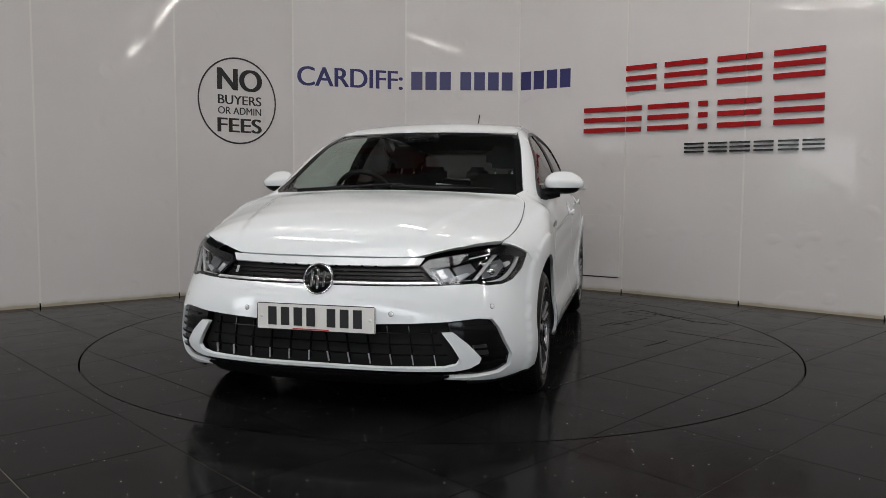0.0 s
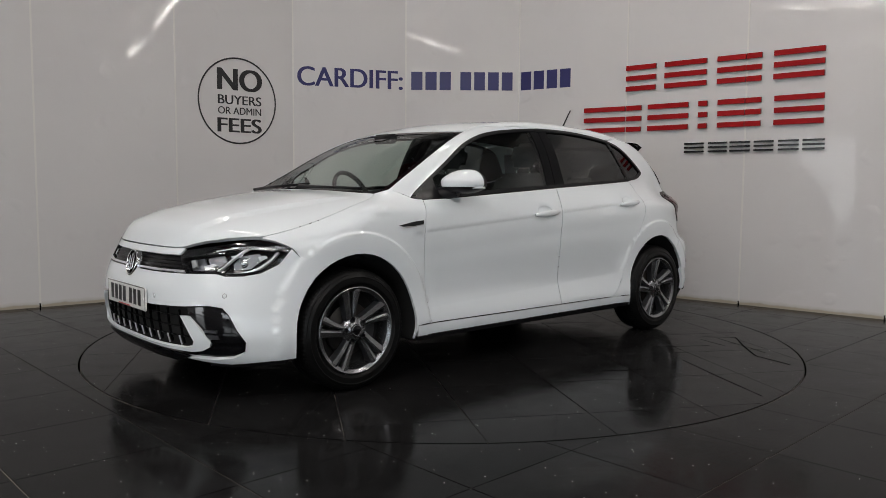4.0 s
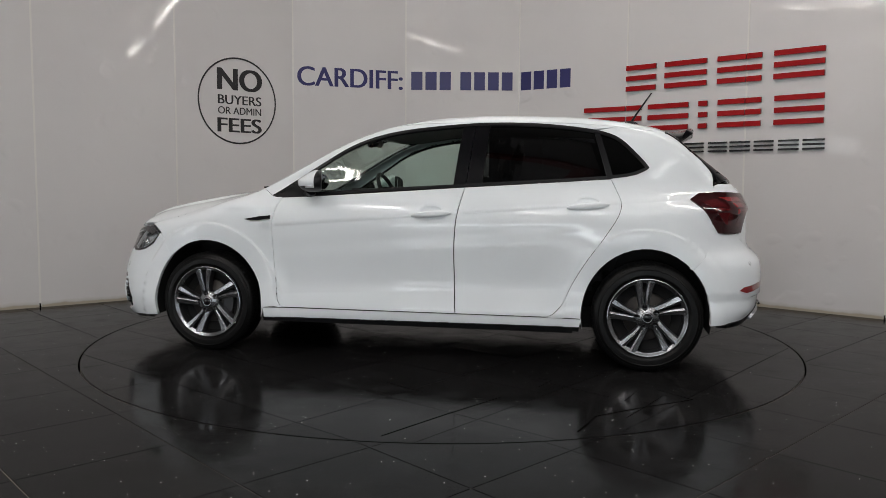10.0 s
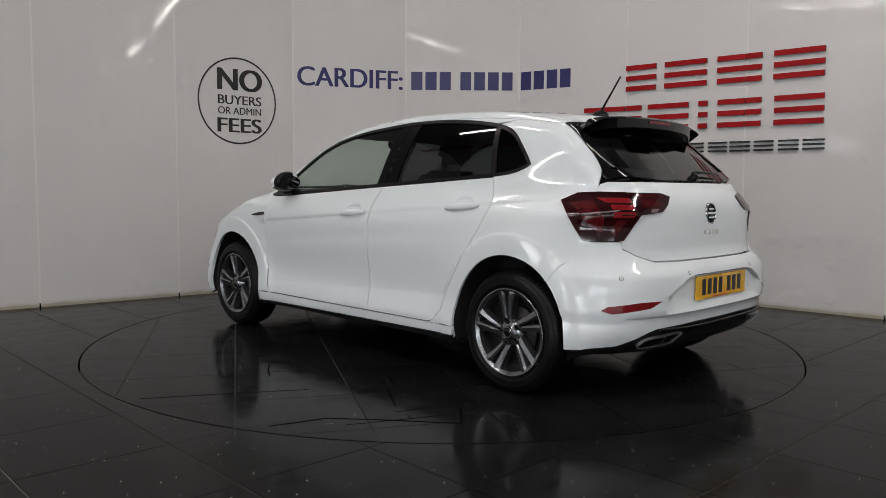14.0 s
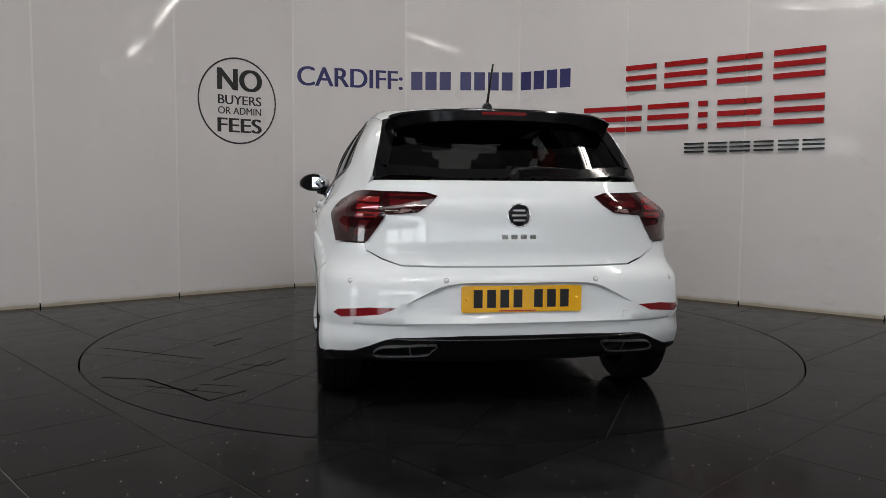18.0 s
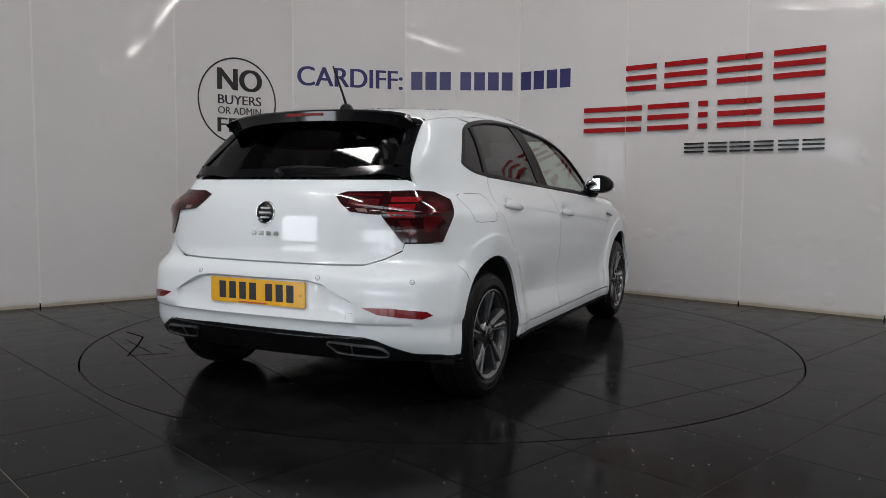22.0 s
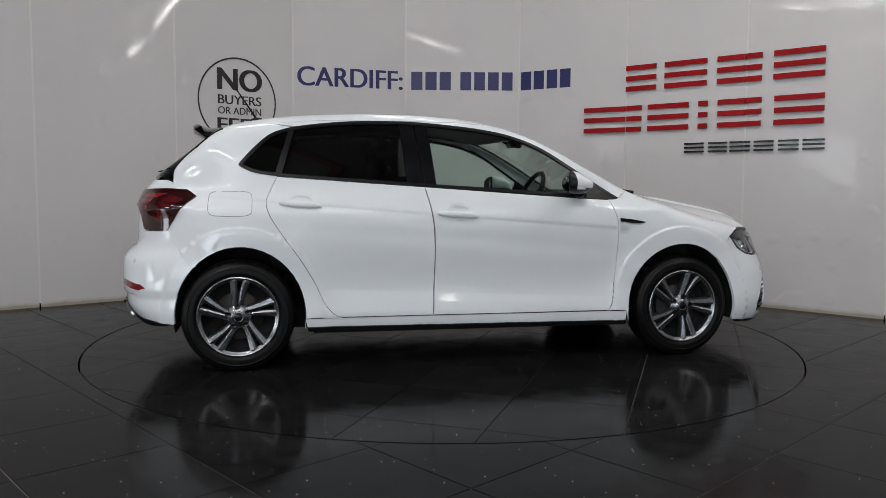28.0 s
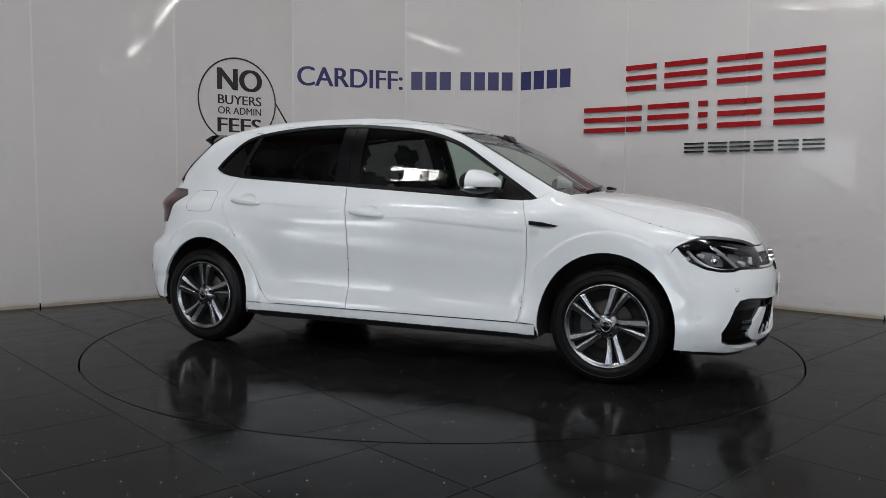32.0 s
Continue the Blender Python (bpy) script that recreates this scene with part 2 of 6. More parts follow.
def hall():
    """Plain walls and roof that close the showroom; the display stands across its corner. x and y run along its two near walls."""
    def wall(name, *boxes, label="plain pale showroom wall", mat=M_HALL):
        bm = bmesh.new()
        for q in boxes:
            box(bm, *q)
        ob = thing(name, bm, mat, label, "wall", kind="structure")
        ob.matrix_basis = HALL
    wall("wall_north", (0, HALL_L, 0.0, 0.2, -0.1, HALL_H))
    wall("wall_west", (-0.2, 0.0, -HALL_L, 0.2, -0.1, HALL_H))
    # shop windows in the two walls that meet behind the camera
    east = [(HALL_L, HALL_L + 0.2, -HALL_L - 0.2, 0.2, -0.1, 0.7), (HALL_L, HALL_L + 0.2, -HALL_L - 0.2, 0.2, 1.7, HALL_H)]
    for a, b in ((17.6, 18.2), (14.6, 15.0), (11.6, 12.0), (-0.2, 9.0)):
        east.append((HALL_L, HALL_L + 0.2, -b, -a, 0.7, 1.7))
    # on the street side also a roller door
    south = [(0.6, 3.0, -HALL_L - 0.2, -HALL_L, 2.4, HALL_H), (0.6, 3.0, -HALL_L - 0.2, -HALL_L, -0.1, 0.1)]
    for a, b in ((-0.2, 0.6), (3.0, 9.0), (11.6, 12.0), (14.6, 15.0), (17.6, HALL_L)):
        south.append((a, b, -HALL_L - 0.2, -HALL_L, -0.1, HALL_H))
    for a, b in ((9.0, 11.6), (12.0, 14.6), (15.0, 17.6)):
        south.append((a, b, -HALL_L - 0.2, -HALL_L, -0.1, 0.5))
        south.append((a, b, -HALL_L - 0.2, -HALL_L, 2.1, HALL_H))
    wall("wall_east", *east, label="pale showroom wall with a band of shop windows")
    wall("wall_south", *south, label="pale showroom wall with a roller door and shop windows")
    for q in ((HALL_L + 0.5, HALL_L + 0.55, -HALL_L, -8.0, 0.2, 2.8), (8.0, HALL_L, -HALL_L - 0.55, -HALL_L - 0.5, 0.2, 2.8)):
        bm = bmesh.new()
        box(bm, *q)
        thing("backdrop", bm, M_STREET, "bright daylight outside the shop windows", "sky", kind="structure").matrix_basis = HALL
    # roof with one long rooflight across the hall behind the camera
    bm = bmesh.new()
    xs = (-16.0, -3.7, 3.7, 16.0)
    ys = (-21.0, -6.9, -4.9, 6.5)
    for i in range(3):
        for j in range(3):
            if not (i == 1 and j == 1):
                box(bm, xs[i], xs[i + 1], ys[j], ys[j + 1], HALL_H, HALL_H + 0.1)
    thing("ceiling", bm, M_CEIL, "grey sheet roof with a long rooflight", "ceiling", kind="structure")
    bm = bmesh.new()
    box(bm, -4.5, 4.5, -7.6, -4.2, HALL_H + 0.35, HALL_H + 0.4)
    thing("backdrop", bm, M_SKY, "bright sky above the rooflight", "sky", kind="structure")
    for k in range(4):
        bm = bmesh.new()
        y = -3.2 - 3.6 * k
        for z0, z1, h in ((HALL_H - 0.02, HALL_H - 0.004, 0.09), (HALL_H - 0.27, HALL_H - 0.02, 0.012), (HALL_H - 0.29, HALL_H - 0.27, 0.09)):
            box(bm, 0, HALL_L, y - h, y + h, z0, z1)
        thing("roof_beam", bm, M_BEAM, "red oxide painted steel roof beam", "beam", "roof beams", "structure").matrix_basis = HALL


LAMPS = [(10.65, -3.15), (7.45, -3.15), (4.2, -7.85), (7.45, -7.85), (10.65, -7.85), (4.2, -11.15), (7.45, -11.15)]


# unseen fill battens added higher over the turntable: world x and y, and power
FILL_BATTENS = [(0.1, 0.75, 20.0), (2.0, -0.2, 14.5), (-2.0, 0.0, 10.0)]


def battens():
    first = None
    far = [(x, y) for x in (4.2, 7.45, 10.65, 13.9) for y in (-3.15, -7.85, -11.15, -14.5) if (x, y) not in LAMPS and x - y > 10]
    # the added fill battens brighten the wall's top and the car
    over = {tuple(round(c, 3) for c in (HALL.inverted() @ Vector((x, y, 0)))[:2]): w for x, y, w in FILL_BATTENS}
    for x, y in LAMPS + far + list(over):
        z = 4.4 if (x, y) in over else 3.92
        m = HALL @ pose(x, y, z)
        if first is None:
            bm = bmesh.new()
            box(bm, -0.93, 0.93, -0.07, 0.07, 0.03, 0.08, bevel=0.008)
            first = thing("ceiling_light", bm, M_STEEL, "hanging twin fluorescent batten light", "light", "batten lights")
            for dy in (-0.045, 0.045):
                bm = bmesh.new()
                tube(bm, [(-0.9, dy, 0.012), (0.9, dy, 0.012)], 0.014)
                part("fluorescent_tube", bm, M_TUBE, first)
            for dx in (-0.6, 0.6):
                bm = bmesh.new()
                tube(bm, [(dx, 0, 0.08), (dx, 0, 0.58)], 0.004, 6)
                part("hanger", bm, M_STEEL, first)
            first.matrix_basis = m
        else:
            copy_thing(first, m)
        if (x, y) in far:
            continue
        area_lamp("batten_lamp", 0, 0, 0, 1.8, 0.07, over.get((x, y), LAMP_W), (1.0, 0.955, 0.92), HALL @ pose(x, y, z - 0.035))


LAMP_W = 30.0


def window_light():
    """Daylight that comes in through the open roller door and the shop windows beside it."""
    for a, b, z0, z1, watts in ((0.6, 3.0, 0.1, 2.4, 115.0), (9.0, 11.6, 0.5, 2.1, 50.0), (12.0, 14.6, 0.5, 2.1, 50.0), (15.0, 17.6, 0.5, 2.1, 50.0)):
        c, h = 0.5 * (a + b), 0.5 * (z0 + z1)
        m = HALL @ look((c, -HALL_L - 0.1, h), (c, 0.0, h))
        area_lamp("window_daylight", 0, 0, 0, b - a - 0.05, z1 - z0 - 0.05, watts, (0.93, 0.965, 1.0), m)


floor()
screen_wall()
hall()
battens()
window_light()


# ---------------------------------------------------------------- signs on the wall
def flat_text(body, size, extrude=0.0008):
    """Mesh of a word in the built-in font, with its box."""
    cu = bpy.data.curves.new("word", "FONT")
    cu.body, cu.size, cu.extrude = body, size, extrude
    ob = bpy.data.objects.new("word", cu)
    scene.collection.objects.link(ob)
    bpy.context.view_layer.update()
    me = bpy.data.meshes.new_from_object(ob.evaluated_get(bpy.context.evaluated_depsgraph_get()))
    bpy.data.objects.remove(ob)
    bpy.data.curves.remove(cu)
    return me


def word(name, body, i, s0, s1, z0, z1, mat, parent, label, bold=0.0):
    """A word set into the box s0..s1, z0..z1 on wall panel i."""
    me = flat_text(body, 1.0)
    co = np.array([v.co[:] for v in me.vertices])
    lo, hi = co.min(0), co.max(0)
    m, w = facet(i)
    sx, sz = (s1 - s0) / (hi[0] - lo[0]), (z1 - z0) / (hi[1] - lo[1])
    for v in me.vertices:
        x, y, z = v.co
        v.co = (s0 + (x - lo[0]) * sx, -0.002 - (z - lo[2]) * 0.8, z0 + (y - lo[1]) * sz)
    me.materials.append(mat)
    if bold:
        b = bmesh.new()
        b.from_mesh(me)
        res = bmesh.ops.duplicate(b, geom=b.verts[:] + b.edges[:] + b.faces[:])
        for v in [g for g in res["geom"] if isinstance(g, bmesh.types.BMVert)]:
            v.co.x += bold
            v.co.y -= 0.0004
        for v in b.verts:
            v.co.x -= bold * 0.5
        b.to_mesh(me)
        b.free()
    ob = new(name, me)
    ob.parent = parent
    ob.matrix_basis = m
    return tagged(ob, label)


def round_sign():
    sign = tagged(new("round_sign"), "black ring sign with lettering on the white wall", "sign")
    m, w = facet(2)
    b = bmesh.new()
    lathe(b, [(0.383, 0), (0.383, 0.0016), (0.397, 0.0016), (0.397, 0)], m @ pose(0.580, -0.0022, 1.777, 90, 0, 0) @ Matrix.Diagonal((0.963, 1, 1, 1)), 96)
    part("ring", b, M_BLACKV, sign)
    word("lettering", "NO", 2, 0.392, 0.811, 1.870, 2.070, M_BLACKV, sign, "heavy black word NO", 0.022)
    word("lettering", "BUYERS", 2, 0.388, 0.809, 1.743, 1.826, M_BLACKV, sign, "black word BUYERS", 0.005)
    word("lettering", "OR ADMIN", 2, 0.387, 0.808, 1.652, 1.718, M_BLACKV, sign, "black words OR ADMIN", 0.002)
    word("lettering", "FEES", 2, 0.385, 0.806, 1.486, 1.618, M_BLACKV, sign, "heavy black word FEES", 0.014)


def phone_sign():
    sign = tagged(new("wall_lettering"), "navy blue lettering and bars across the white wall", "sign")
    word("lettering", "CARDIFF:", 3, 0.046, 1.094, 1.975, 2.162, M_NAVY, sign, "navy word CARDIFF", 0.012)
    for i, s0, s1, n in ((4, 0.055, 0.458, 3), (4, 0.554, 1.085, 4), (5, 0.025, 0.565, 4)):
        step = (s1 - s0 + 0.03) / n
        for k in range(n):
            bm = bmesh.new()
            box(bm, s0 + k * step, s0 + (k + 1) * step - 0.03, -0.0026, -0.0018, 1.978, 2.160)
            part("number_bar", bm, M_NAVY, sign).matrix_basis = facet(i)[0]


def trade_sign():
    """Raised acrylic bars where the firm's name stands."""
    sign = tagged(new("raised_sign"), "raised red and black acrylic bars on the white wall", "sign")
    def bar(i, s0, s1, z0, z1, mats, lean=0.0):
        bm = bmesh.new()
        b = bmesh.new()
        vs = [b.verts.new(q) for q in ((s0, -0.022, z0), (s1, -0.022, z0 + lean), (s1, -0.022, z1 + lean), (s0, -0.022, z1))]
        vb = [b.verts.new((v.co.x, -0.004, v.co.z)) for v in vs]
        b.faces.new(vs)
        b.faces.new(vb[::-1])
        for k in range(4):
            b.faces.new((vs[k], vb[k], vb[(k + 1) % 4], vs[(k + 1) % 4])).material_index = 1
        bmesh.ops.recalc_face_normals(b, faces=b.faces[:])
        add_bm(bm, b)
        part("sign_bar", bm, mats, sign).matrix_basis = facet(i)[0]
    red, black = [M_REDL, M_REDL_SHADED], [M_BLACKL, M_BLACKL]
    for i, s0, s1 in ((6, 0.0, 0.295), (6, 0.378, 0.764), (6, 0.857, 1.10), (7, 0.0, 0.125), (7, 0.221, 0.612)):
        for z in (2.086, 1.990, 1.896):
            bar(i, s0, s1, z, z + 0.044, red)
    for i, s0, s1 in ((5, 0.72, 1.13), (6, 0.012, 0.16), (6, 0.226, 0.609), (6, 0.70, 0.78), (6, 0.87, 1.10), (7, 0.0, 0.13), (7, 0.236, 0.620)):
        for z in (1.717, 1.620, 1.522):
            bar(i, s0, s1, z, z + 0.044, red)
    for i, s0, s1 in ((6, 0.583, 0.759), (6, 0.798, 0.962), (6, 0.985, 1.10), (7, 0.0, 0.05), (7, 0.083, 0.241), (7, 0.28, 0.44), (7, 0.47, 0.635)):
        for z in (1.384, 1.349, 1.313):
            bar(i, s0, s1, z, z + 0.016, black)


round_sign()
phone_sign()
trade_sign()


# ---------------------------------------------------------------- the turntable
def turntable():
    bm = bmesh.new()
    lathe(bm, [(0.0, -0.006), (TABLE_R, -0.006), (TABLE_R, -0.09), (0.0, -0.09)], None, 192, smooth=False)
    return thing("turntable", bm, M_GROUT, "round motorised turntable covered with dark tiles", "turntable")


TURNTABLE = turntable()


# ---------------------------------------------------------------- the car's form: x forward, y to its left, z up, from mid wheelbase
def spline(*knots, ease=0.02):
    """A smooth line through (position, value) knots, for arrays; corners are eased over that length."""
    xs = np.array([k[0] for k in knots], float)
    ys = np.array([k[1] for k in knots], float)
    pad = 4 * ease
    g = np.linspace(xs[0] - pad, xs[-1] + pad, 4000)
    v = np.interp(g, xs, ys)
    v = np.where(g < xs[0], ys[0] + (g - xs[0]) * (ys[1] - ys[0]) / (xs[1] - xs[0]), v)
    v = np.where(g > xs[-1], ys[-1] + (g - xs[-1]) * (ys[-1] - ys[-2]) / (xs[-1] - xs[-2]), v)
    n = int(3 * ease / (g[1] - g[0]))
    k = np.exp(-0.5 * (np.arange(-n, n + 1) * (g[1] - g[0]) / ease) ** 2)
    v = np.convolve(v, k / k.sum(), "same")
    return lambda x: np.interp(np.clip(x, xs[0], xs[-1]), g, v)


def step01(a, b, x):
    t = np.clip((x - a) / (b - a), 0, 1)
    return t * t * (3 - 2 * t)


SIDE_W = spline((0.10, 0.78), (0.16, 0.825), (0.22, 0.852), (0.29, 0.862), (0.34, 0.858), (0.42, 0.844), (0.52, 0.845), (0.65, 0.855), (0.78, 0.861), (0.84, 0.853),
                (0.92, 0.817), (0.95, 0.793), (1.0, 0.764), (1.05, 0.744), (1.138, 0.708), (1.22, 0.668), (1.30, 0.615), (1.36, 0.565), (1.45, 0.49), ease=0.028)
FRONT_X = spline((0.10, 1.86), (0.16, 1.975), (0.2, 2.025), (0.3, 2.05), (0.4, 2.056), (0.5, 2.052), (0.55, 2.045), (0.6, 2.025), (0.65, 2.0), (0.7, 1.972), (0.76, 1.955), (0.9, 1.945), ease=0.022)
REAR_X = spline((0.12, 1.62), (0.18, 1.76), (0.25, 1.87), (0.33, 1.928), (0.43, 1.946), (0.55, 1.944), (0.61, 1.934), (0.64, 1.905), (0.66, 1.880), (0.70, 1.868),
                (0.8, 1.864), (0.90, 1.858), (0.95, 1.846), (1.0, 1.82), (1.2, 1.80), ease=0.012)
TOP_Z = spline((-2.1, 0.70), (-1.90, 0.905), (-1.85, 0.955), (-1.79, 1.006), (-1.70, 1.083), (-1.60, 1.165), (-1.50, 1.247), (-1.44, 1.302), (-1.40, 1.336), (-1.30, 1.371),
               (-1.1, 1.399), (-0.9, 1.415), (-0.6, 1.427), (-0.3, 1.428), (-0.07, 1.416), (0.1, 1.397), (0.2, 1.379), (0.3, 1.354), (0.4, 1.323), (0.5, 1.284),
               (0.65, 1.208), (0.8, 1.122), (0.95, 1.036), (1.06, 0.981), (1.12, 0.969), (1.19, 0.960), (1.372, 0.933), (1.555, 0.904), (1.738, 0.866),
               (1.879, 0.813), (1.943, 0.768), (1.98, 0.715), (2.1, 0.45), ease=0.03)
CROWN = spline((-1.8, 0.12), (-1.6, 0.14), (-1.45, 0.16), (-1.3, 0.145), (-1.0, 0.09), (-0.3, 0.075), (0.2, 0.10), (0.6, 0.15), (0.95, 0.12), (1.1, 0.065), (1.4, 0.155), (1.75, 0.24), (2.0, 0.27), ease=0.12)
WHEEL_F, WHEEL_R, HUB_Z = 1.272, -1.275, 0.297
ARCH = ((1.262, 0.345), (-1.262, 0.340))


CUPS = ((-0.088, 0.850), (-0.948, 0.903))


def crease_z(x):
    return 0.825 - 0.075 * x


def low_z(x):
    return 0.398 - 0.045 * x


def form(x, y, z):
    """Above nought inside the car's body, below it outside."""
    y = np.abs(y)
    w = SIDE_W(z)
    up = step01(0.86, 0.97, z)
    w = w - up * (0.10 * np.clip(-x - 0.7, 0, None) ** 2 + 0.13 * np.clip(x - 0.3, 0, None) ** 2)
    w = w + 0.040 * step01(0.98, 1.15, x) * step01(1.55, 1.25, x) * step01(0.85, 0.91, z) * step01(1.03, 0.96, z)
    w = w - 0.044 * step01(0.46, 0.80, z) * step01(1.25, 0.98, z) * step01(-1.25, -1.60, x)
    d = z - crease_z(x)
    fold = step01(1.15, 0.95, x) * step01(-1.50, -1.40, x)
    low, high = np.minimum(d, 0), np.maximum(d, 0)
    w = w + fold * np.where(d < 0, 0.0016 - 0.0032 * (1 - np.exp(low / 0.004)) * np.exp(low / 0.14), 0.0016 * np.exp(-high / 0.06))
    w = w - 0.0032 * fold * np.exp(-((d + 0.13) / 0.045) ** 2)
    for hx, hz in CUPS:
        r = ((x - hx) / 0.066) ** 2 + ((z - hz) / 0.034) ** 2
        w = w - 0.016 * np.clip(1 - r, 0, 1) ** 0.8
    mid = step01(0.90, 0.74, np.abs(x - 0.01))
    w = w - 0.013 * mid * np.clip((z - low_z(x) + 0.11) / 0.11, 0, 1) * step01(0.70, 0.40, z)
    for cx, rr in ARCH:
        r = np.hypot((x - cx) / (rr + 0.002), (z - 0.295) / 0.374)
        w = w + (0.009 if cx > 0 else 0.0075) * step01(1.292, 1.252, r) + 0.006 * step01(1.5, 1.15, r)
    px = np.where(x > 0, np.clip(x - 1.2, 0, None) / (FRONT_X(z) - 1.2), np.clip(-x - 1.2, 0, None) / (REAR_X(z) - 1.2))
    e = np.where(x > 0, 2.65 + 1.5 * step01(0.64, 0.40, z), 4.0 + 4.0 * step01(0.8, 1.0, z) + 1.2 * step01(0.66, 0.58, z))
    px = np.maximum(px, 0.0)
    q = (px ** e + (y / np.maximum(w, 0.2)) ** 3) ** (1 / 3)
    plan = (1 - q) * 0.85
    flat = step01(1.0, 1.3, x)
    top = TOP_Z(x) - CROWN(x) * (y * y * (1 - 0.7 * flat) + 1.4 * flat * y ** 4) - z
    yc = 0.60 - 0.24 * np.clip(x - 1.1, 0, 1)
    top = top + 0.011 * step01(1.10, 1.3, x) * (step01(yc + 0.035, yc - 0.015, y) - 0.5)
    top = top * np.where((x < -1.42), 0.75, np.where((x > 0.35) & (x < 1.05), 0.87, 1.0))
    k = 0.055 + 0.005 * step01(1.0, 1.3, x) + 0.025 * step01(-1.0, -1.4, x)
    h = np.clip(0.5 + 0.5 * (plan - top) / k, 0, 1)
    return plan * (1 - h) + top * h - k * h * (1 - h)


def normal_at(p):
    e = 0.0025
    g = np.stack([form(p[:, 0] + e * a[0], p[:, 1] + e * a[1], p[:, 2] + e * a[2]) - form(p[:, 0] - e * a[0], p[:, 1] - e * a[1], p[:, 2] - e * a[2]) for a in np.eye(3)], 1)
    return -g / np.maximum(np.linalg.norm(g, axis=1), 1e-9)[:, None]


def meet(o, d, length, outward=False):
    """Where rays from o along d first cross the body's surface."""
    o, d = np.atleast_2d(o).astype(float), np.broadcast_to(np.atleast_2d(d).astype(float), np.atleast_2d(o).shape)
    ts = np.linspace(0, length, 160)
    p = o[:, None] + d[:, None] * ts[None, :, None]
    g = form(p[..., 0], p[..., 1], p[..., 2])
    g = -g if outward else g
    hit = g > 0
    i = np.where(hit.any(1), hit.argmax(1), g.argmax(1))
    lo, hi = ts[np.maximum(i - 1, 0)], ts[i]
    for _ in range(22):
        m = (lo + hi) / 2
        q = o + d * m[:, None]
        v = form(q[:, 0], q[:, 1], q[:, 2])
        inn = (v < 0) if outward else (v > 0)
        hi, lo = np.where(inn, m, hi), np.where(inn, lo, m)
    return o + d * hi[:, None]


class Flat:
    """Looks at the body along one direction."""
    def __init__(self, d, u):
        self.d = np.array(d, float) / np.linalg.norm(d)
        self.u = np.array(u, float) / np.linalg.norm(u)
        self.v = np.cross(self.u, self.d)

    def flat(self, p):
        return np.stack([p @ self.u, p @ self.v], 1)

    def back(self, q):
        return meet(q[:, :1] * self.u + q[:, 1:] * self.v - 3.2 * self.d, self.d, 3.6)


class Round:
    """Looks out at the body from an upright axis on its middle line."""
    def __init__(self, x, way):
        self.x, self.way = x, way

    def flat(self, p):
        return np.stack([np.arctan2(p[:, 1], self.way * (p[:, 0] - self.x)) * 0.8, p[:, 2]], 1)

    def back(self, q):
        a = q[:, 0] / 0.8
        d = np.stack([self.way * np.cos(a), np.sin(a), 0 * a], 1)
        o = np.stack([0 * a + self.x, 0 * a, q[:, 1]], 1)
        return meet(o, d, 1.3, True)


SIDE = Flat((0, -1, 0), (1, 0, 0))
TOP = Flat((0, 0, -1), (1, 0, 0))
REAR = Flat((1, 0, 0), (0, 1, 0))
FRONT = Flat((-1, 0, 0), (0, 1, 0))
WING = Flat((0, -0.78, -0.62), (1, 0, 0))
CANT = Flat((0, -0.8, -0.6), (1, 0, 0))
BONNET = Flat((-0.5, 0, -0.866), (0, 1, 0))
GLASSR = Flat((0.8, 0, -0.6), (0, 1, 0))
GLASSF = Flat((-0.6, 0, -0.8), (0, 1, 0))
NOSE, TAIL = Round(1.05, 1), Round(-1.05, -1)


def on_side(*q):
    return SIDE.back(SIDE.flat(np.array([(x, 0, z) for x, z in q], float)))


def on_top(*q):
    return TOP.back(TOP.flat(np.array([(x, y, 0) for x, y in q], float)))


def on_rear(*q):
    return REAR.back(REAR.flat(np.array([(0, y, z) for y, z in q], float)))


def on_front(*q):
    return FRONT.back(FRONT.flat(np.array([(0, y, z) for y, z in q], float)))


def curve(pts, n=6, closed=False):
    """A smooth line through points of any dimension."""
    p = np.array(pts, float)
    m = len(p)
    out = []
    for i in range(m if closed else m - 1):
        a, b, c, d = (p[(i + k) % m] if closed else p[min(max(i + k, 0), m - 1)] for k in (-1, 0, 1, 2))
        for t in np.arange(n) / n:
            out.append(0.5 * (2 * b + (c - a) * t + (2 * a - 5 * b + 4 * c - d) * t * t + (3 * b - a - 3 * c + d) * t ** 3))
    if not closed:
        out.append(p[-1])
    return [tuple(q) for q in out]


def within(pts, poly):
    x, y = pts[:, 0], pts[:, 1]
    ins = np.zeros(len(pts), bool)
    for (x0, y0), (x1, y1) in zip(poly, np.roll(poly, -1, 0)):
        c = (y0 > y) != (y1 > y)
        with np.errstate(divide="ignore", invalid="ignore"):
            ins ^= c & (x < (x1 - x0) * (y - y0) / (y1 - y0) + x0)
    return ins


def dense(q, step, closed=True):
    out = []
    n = len(q)
    for i in range(n if closed else n - 1):
        a, b = q[i], q[(i + 1) % n]
        k = max(1, int(math.ceil(np.linalg.norm(b - a) / step)))
        out += [a + (b - a) * j / k for j in range(k)]
    if not closed:
        out.append(q[-1])
    return np.array(out)


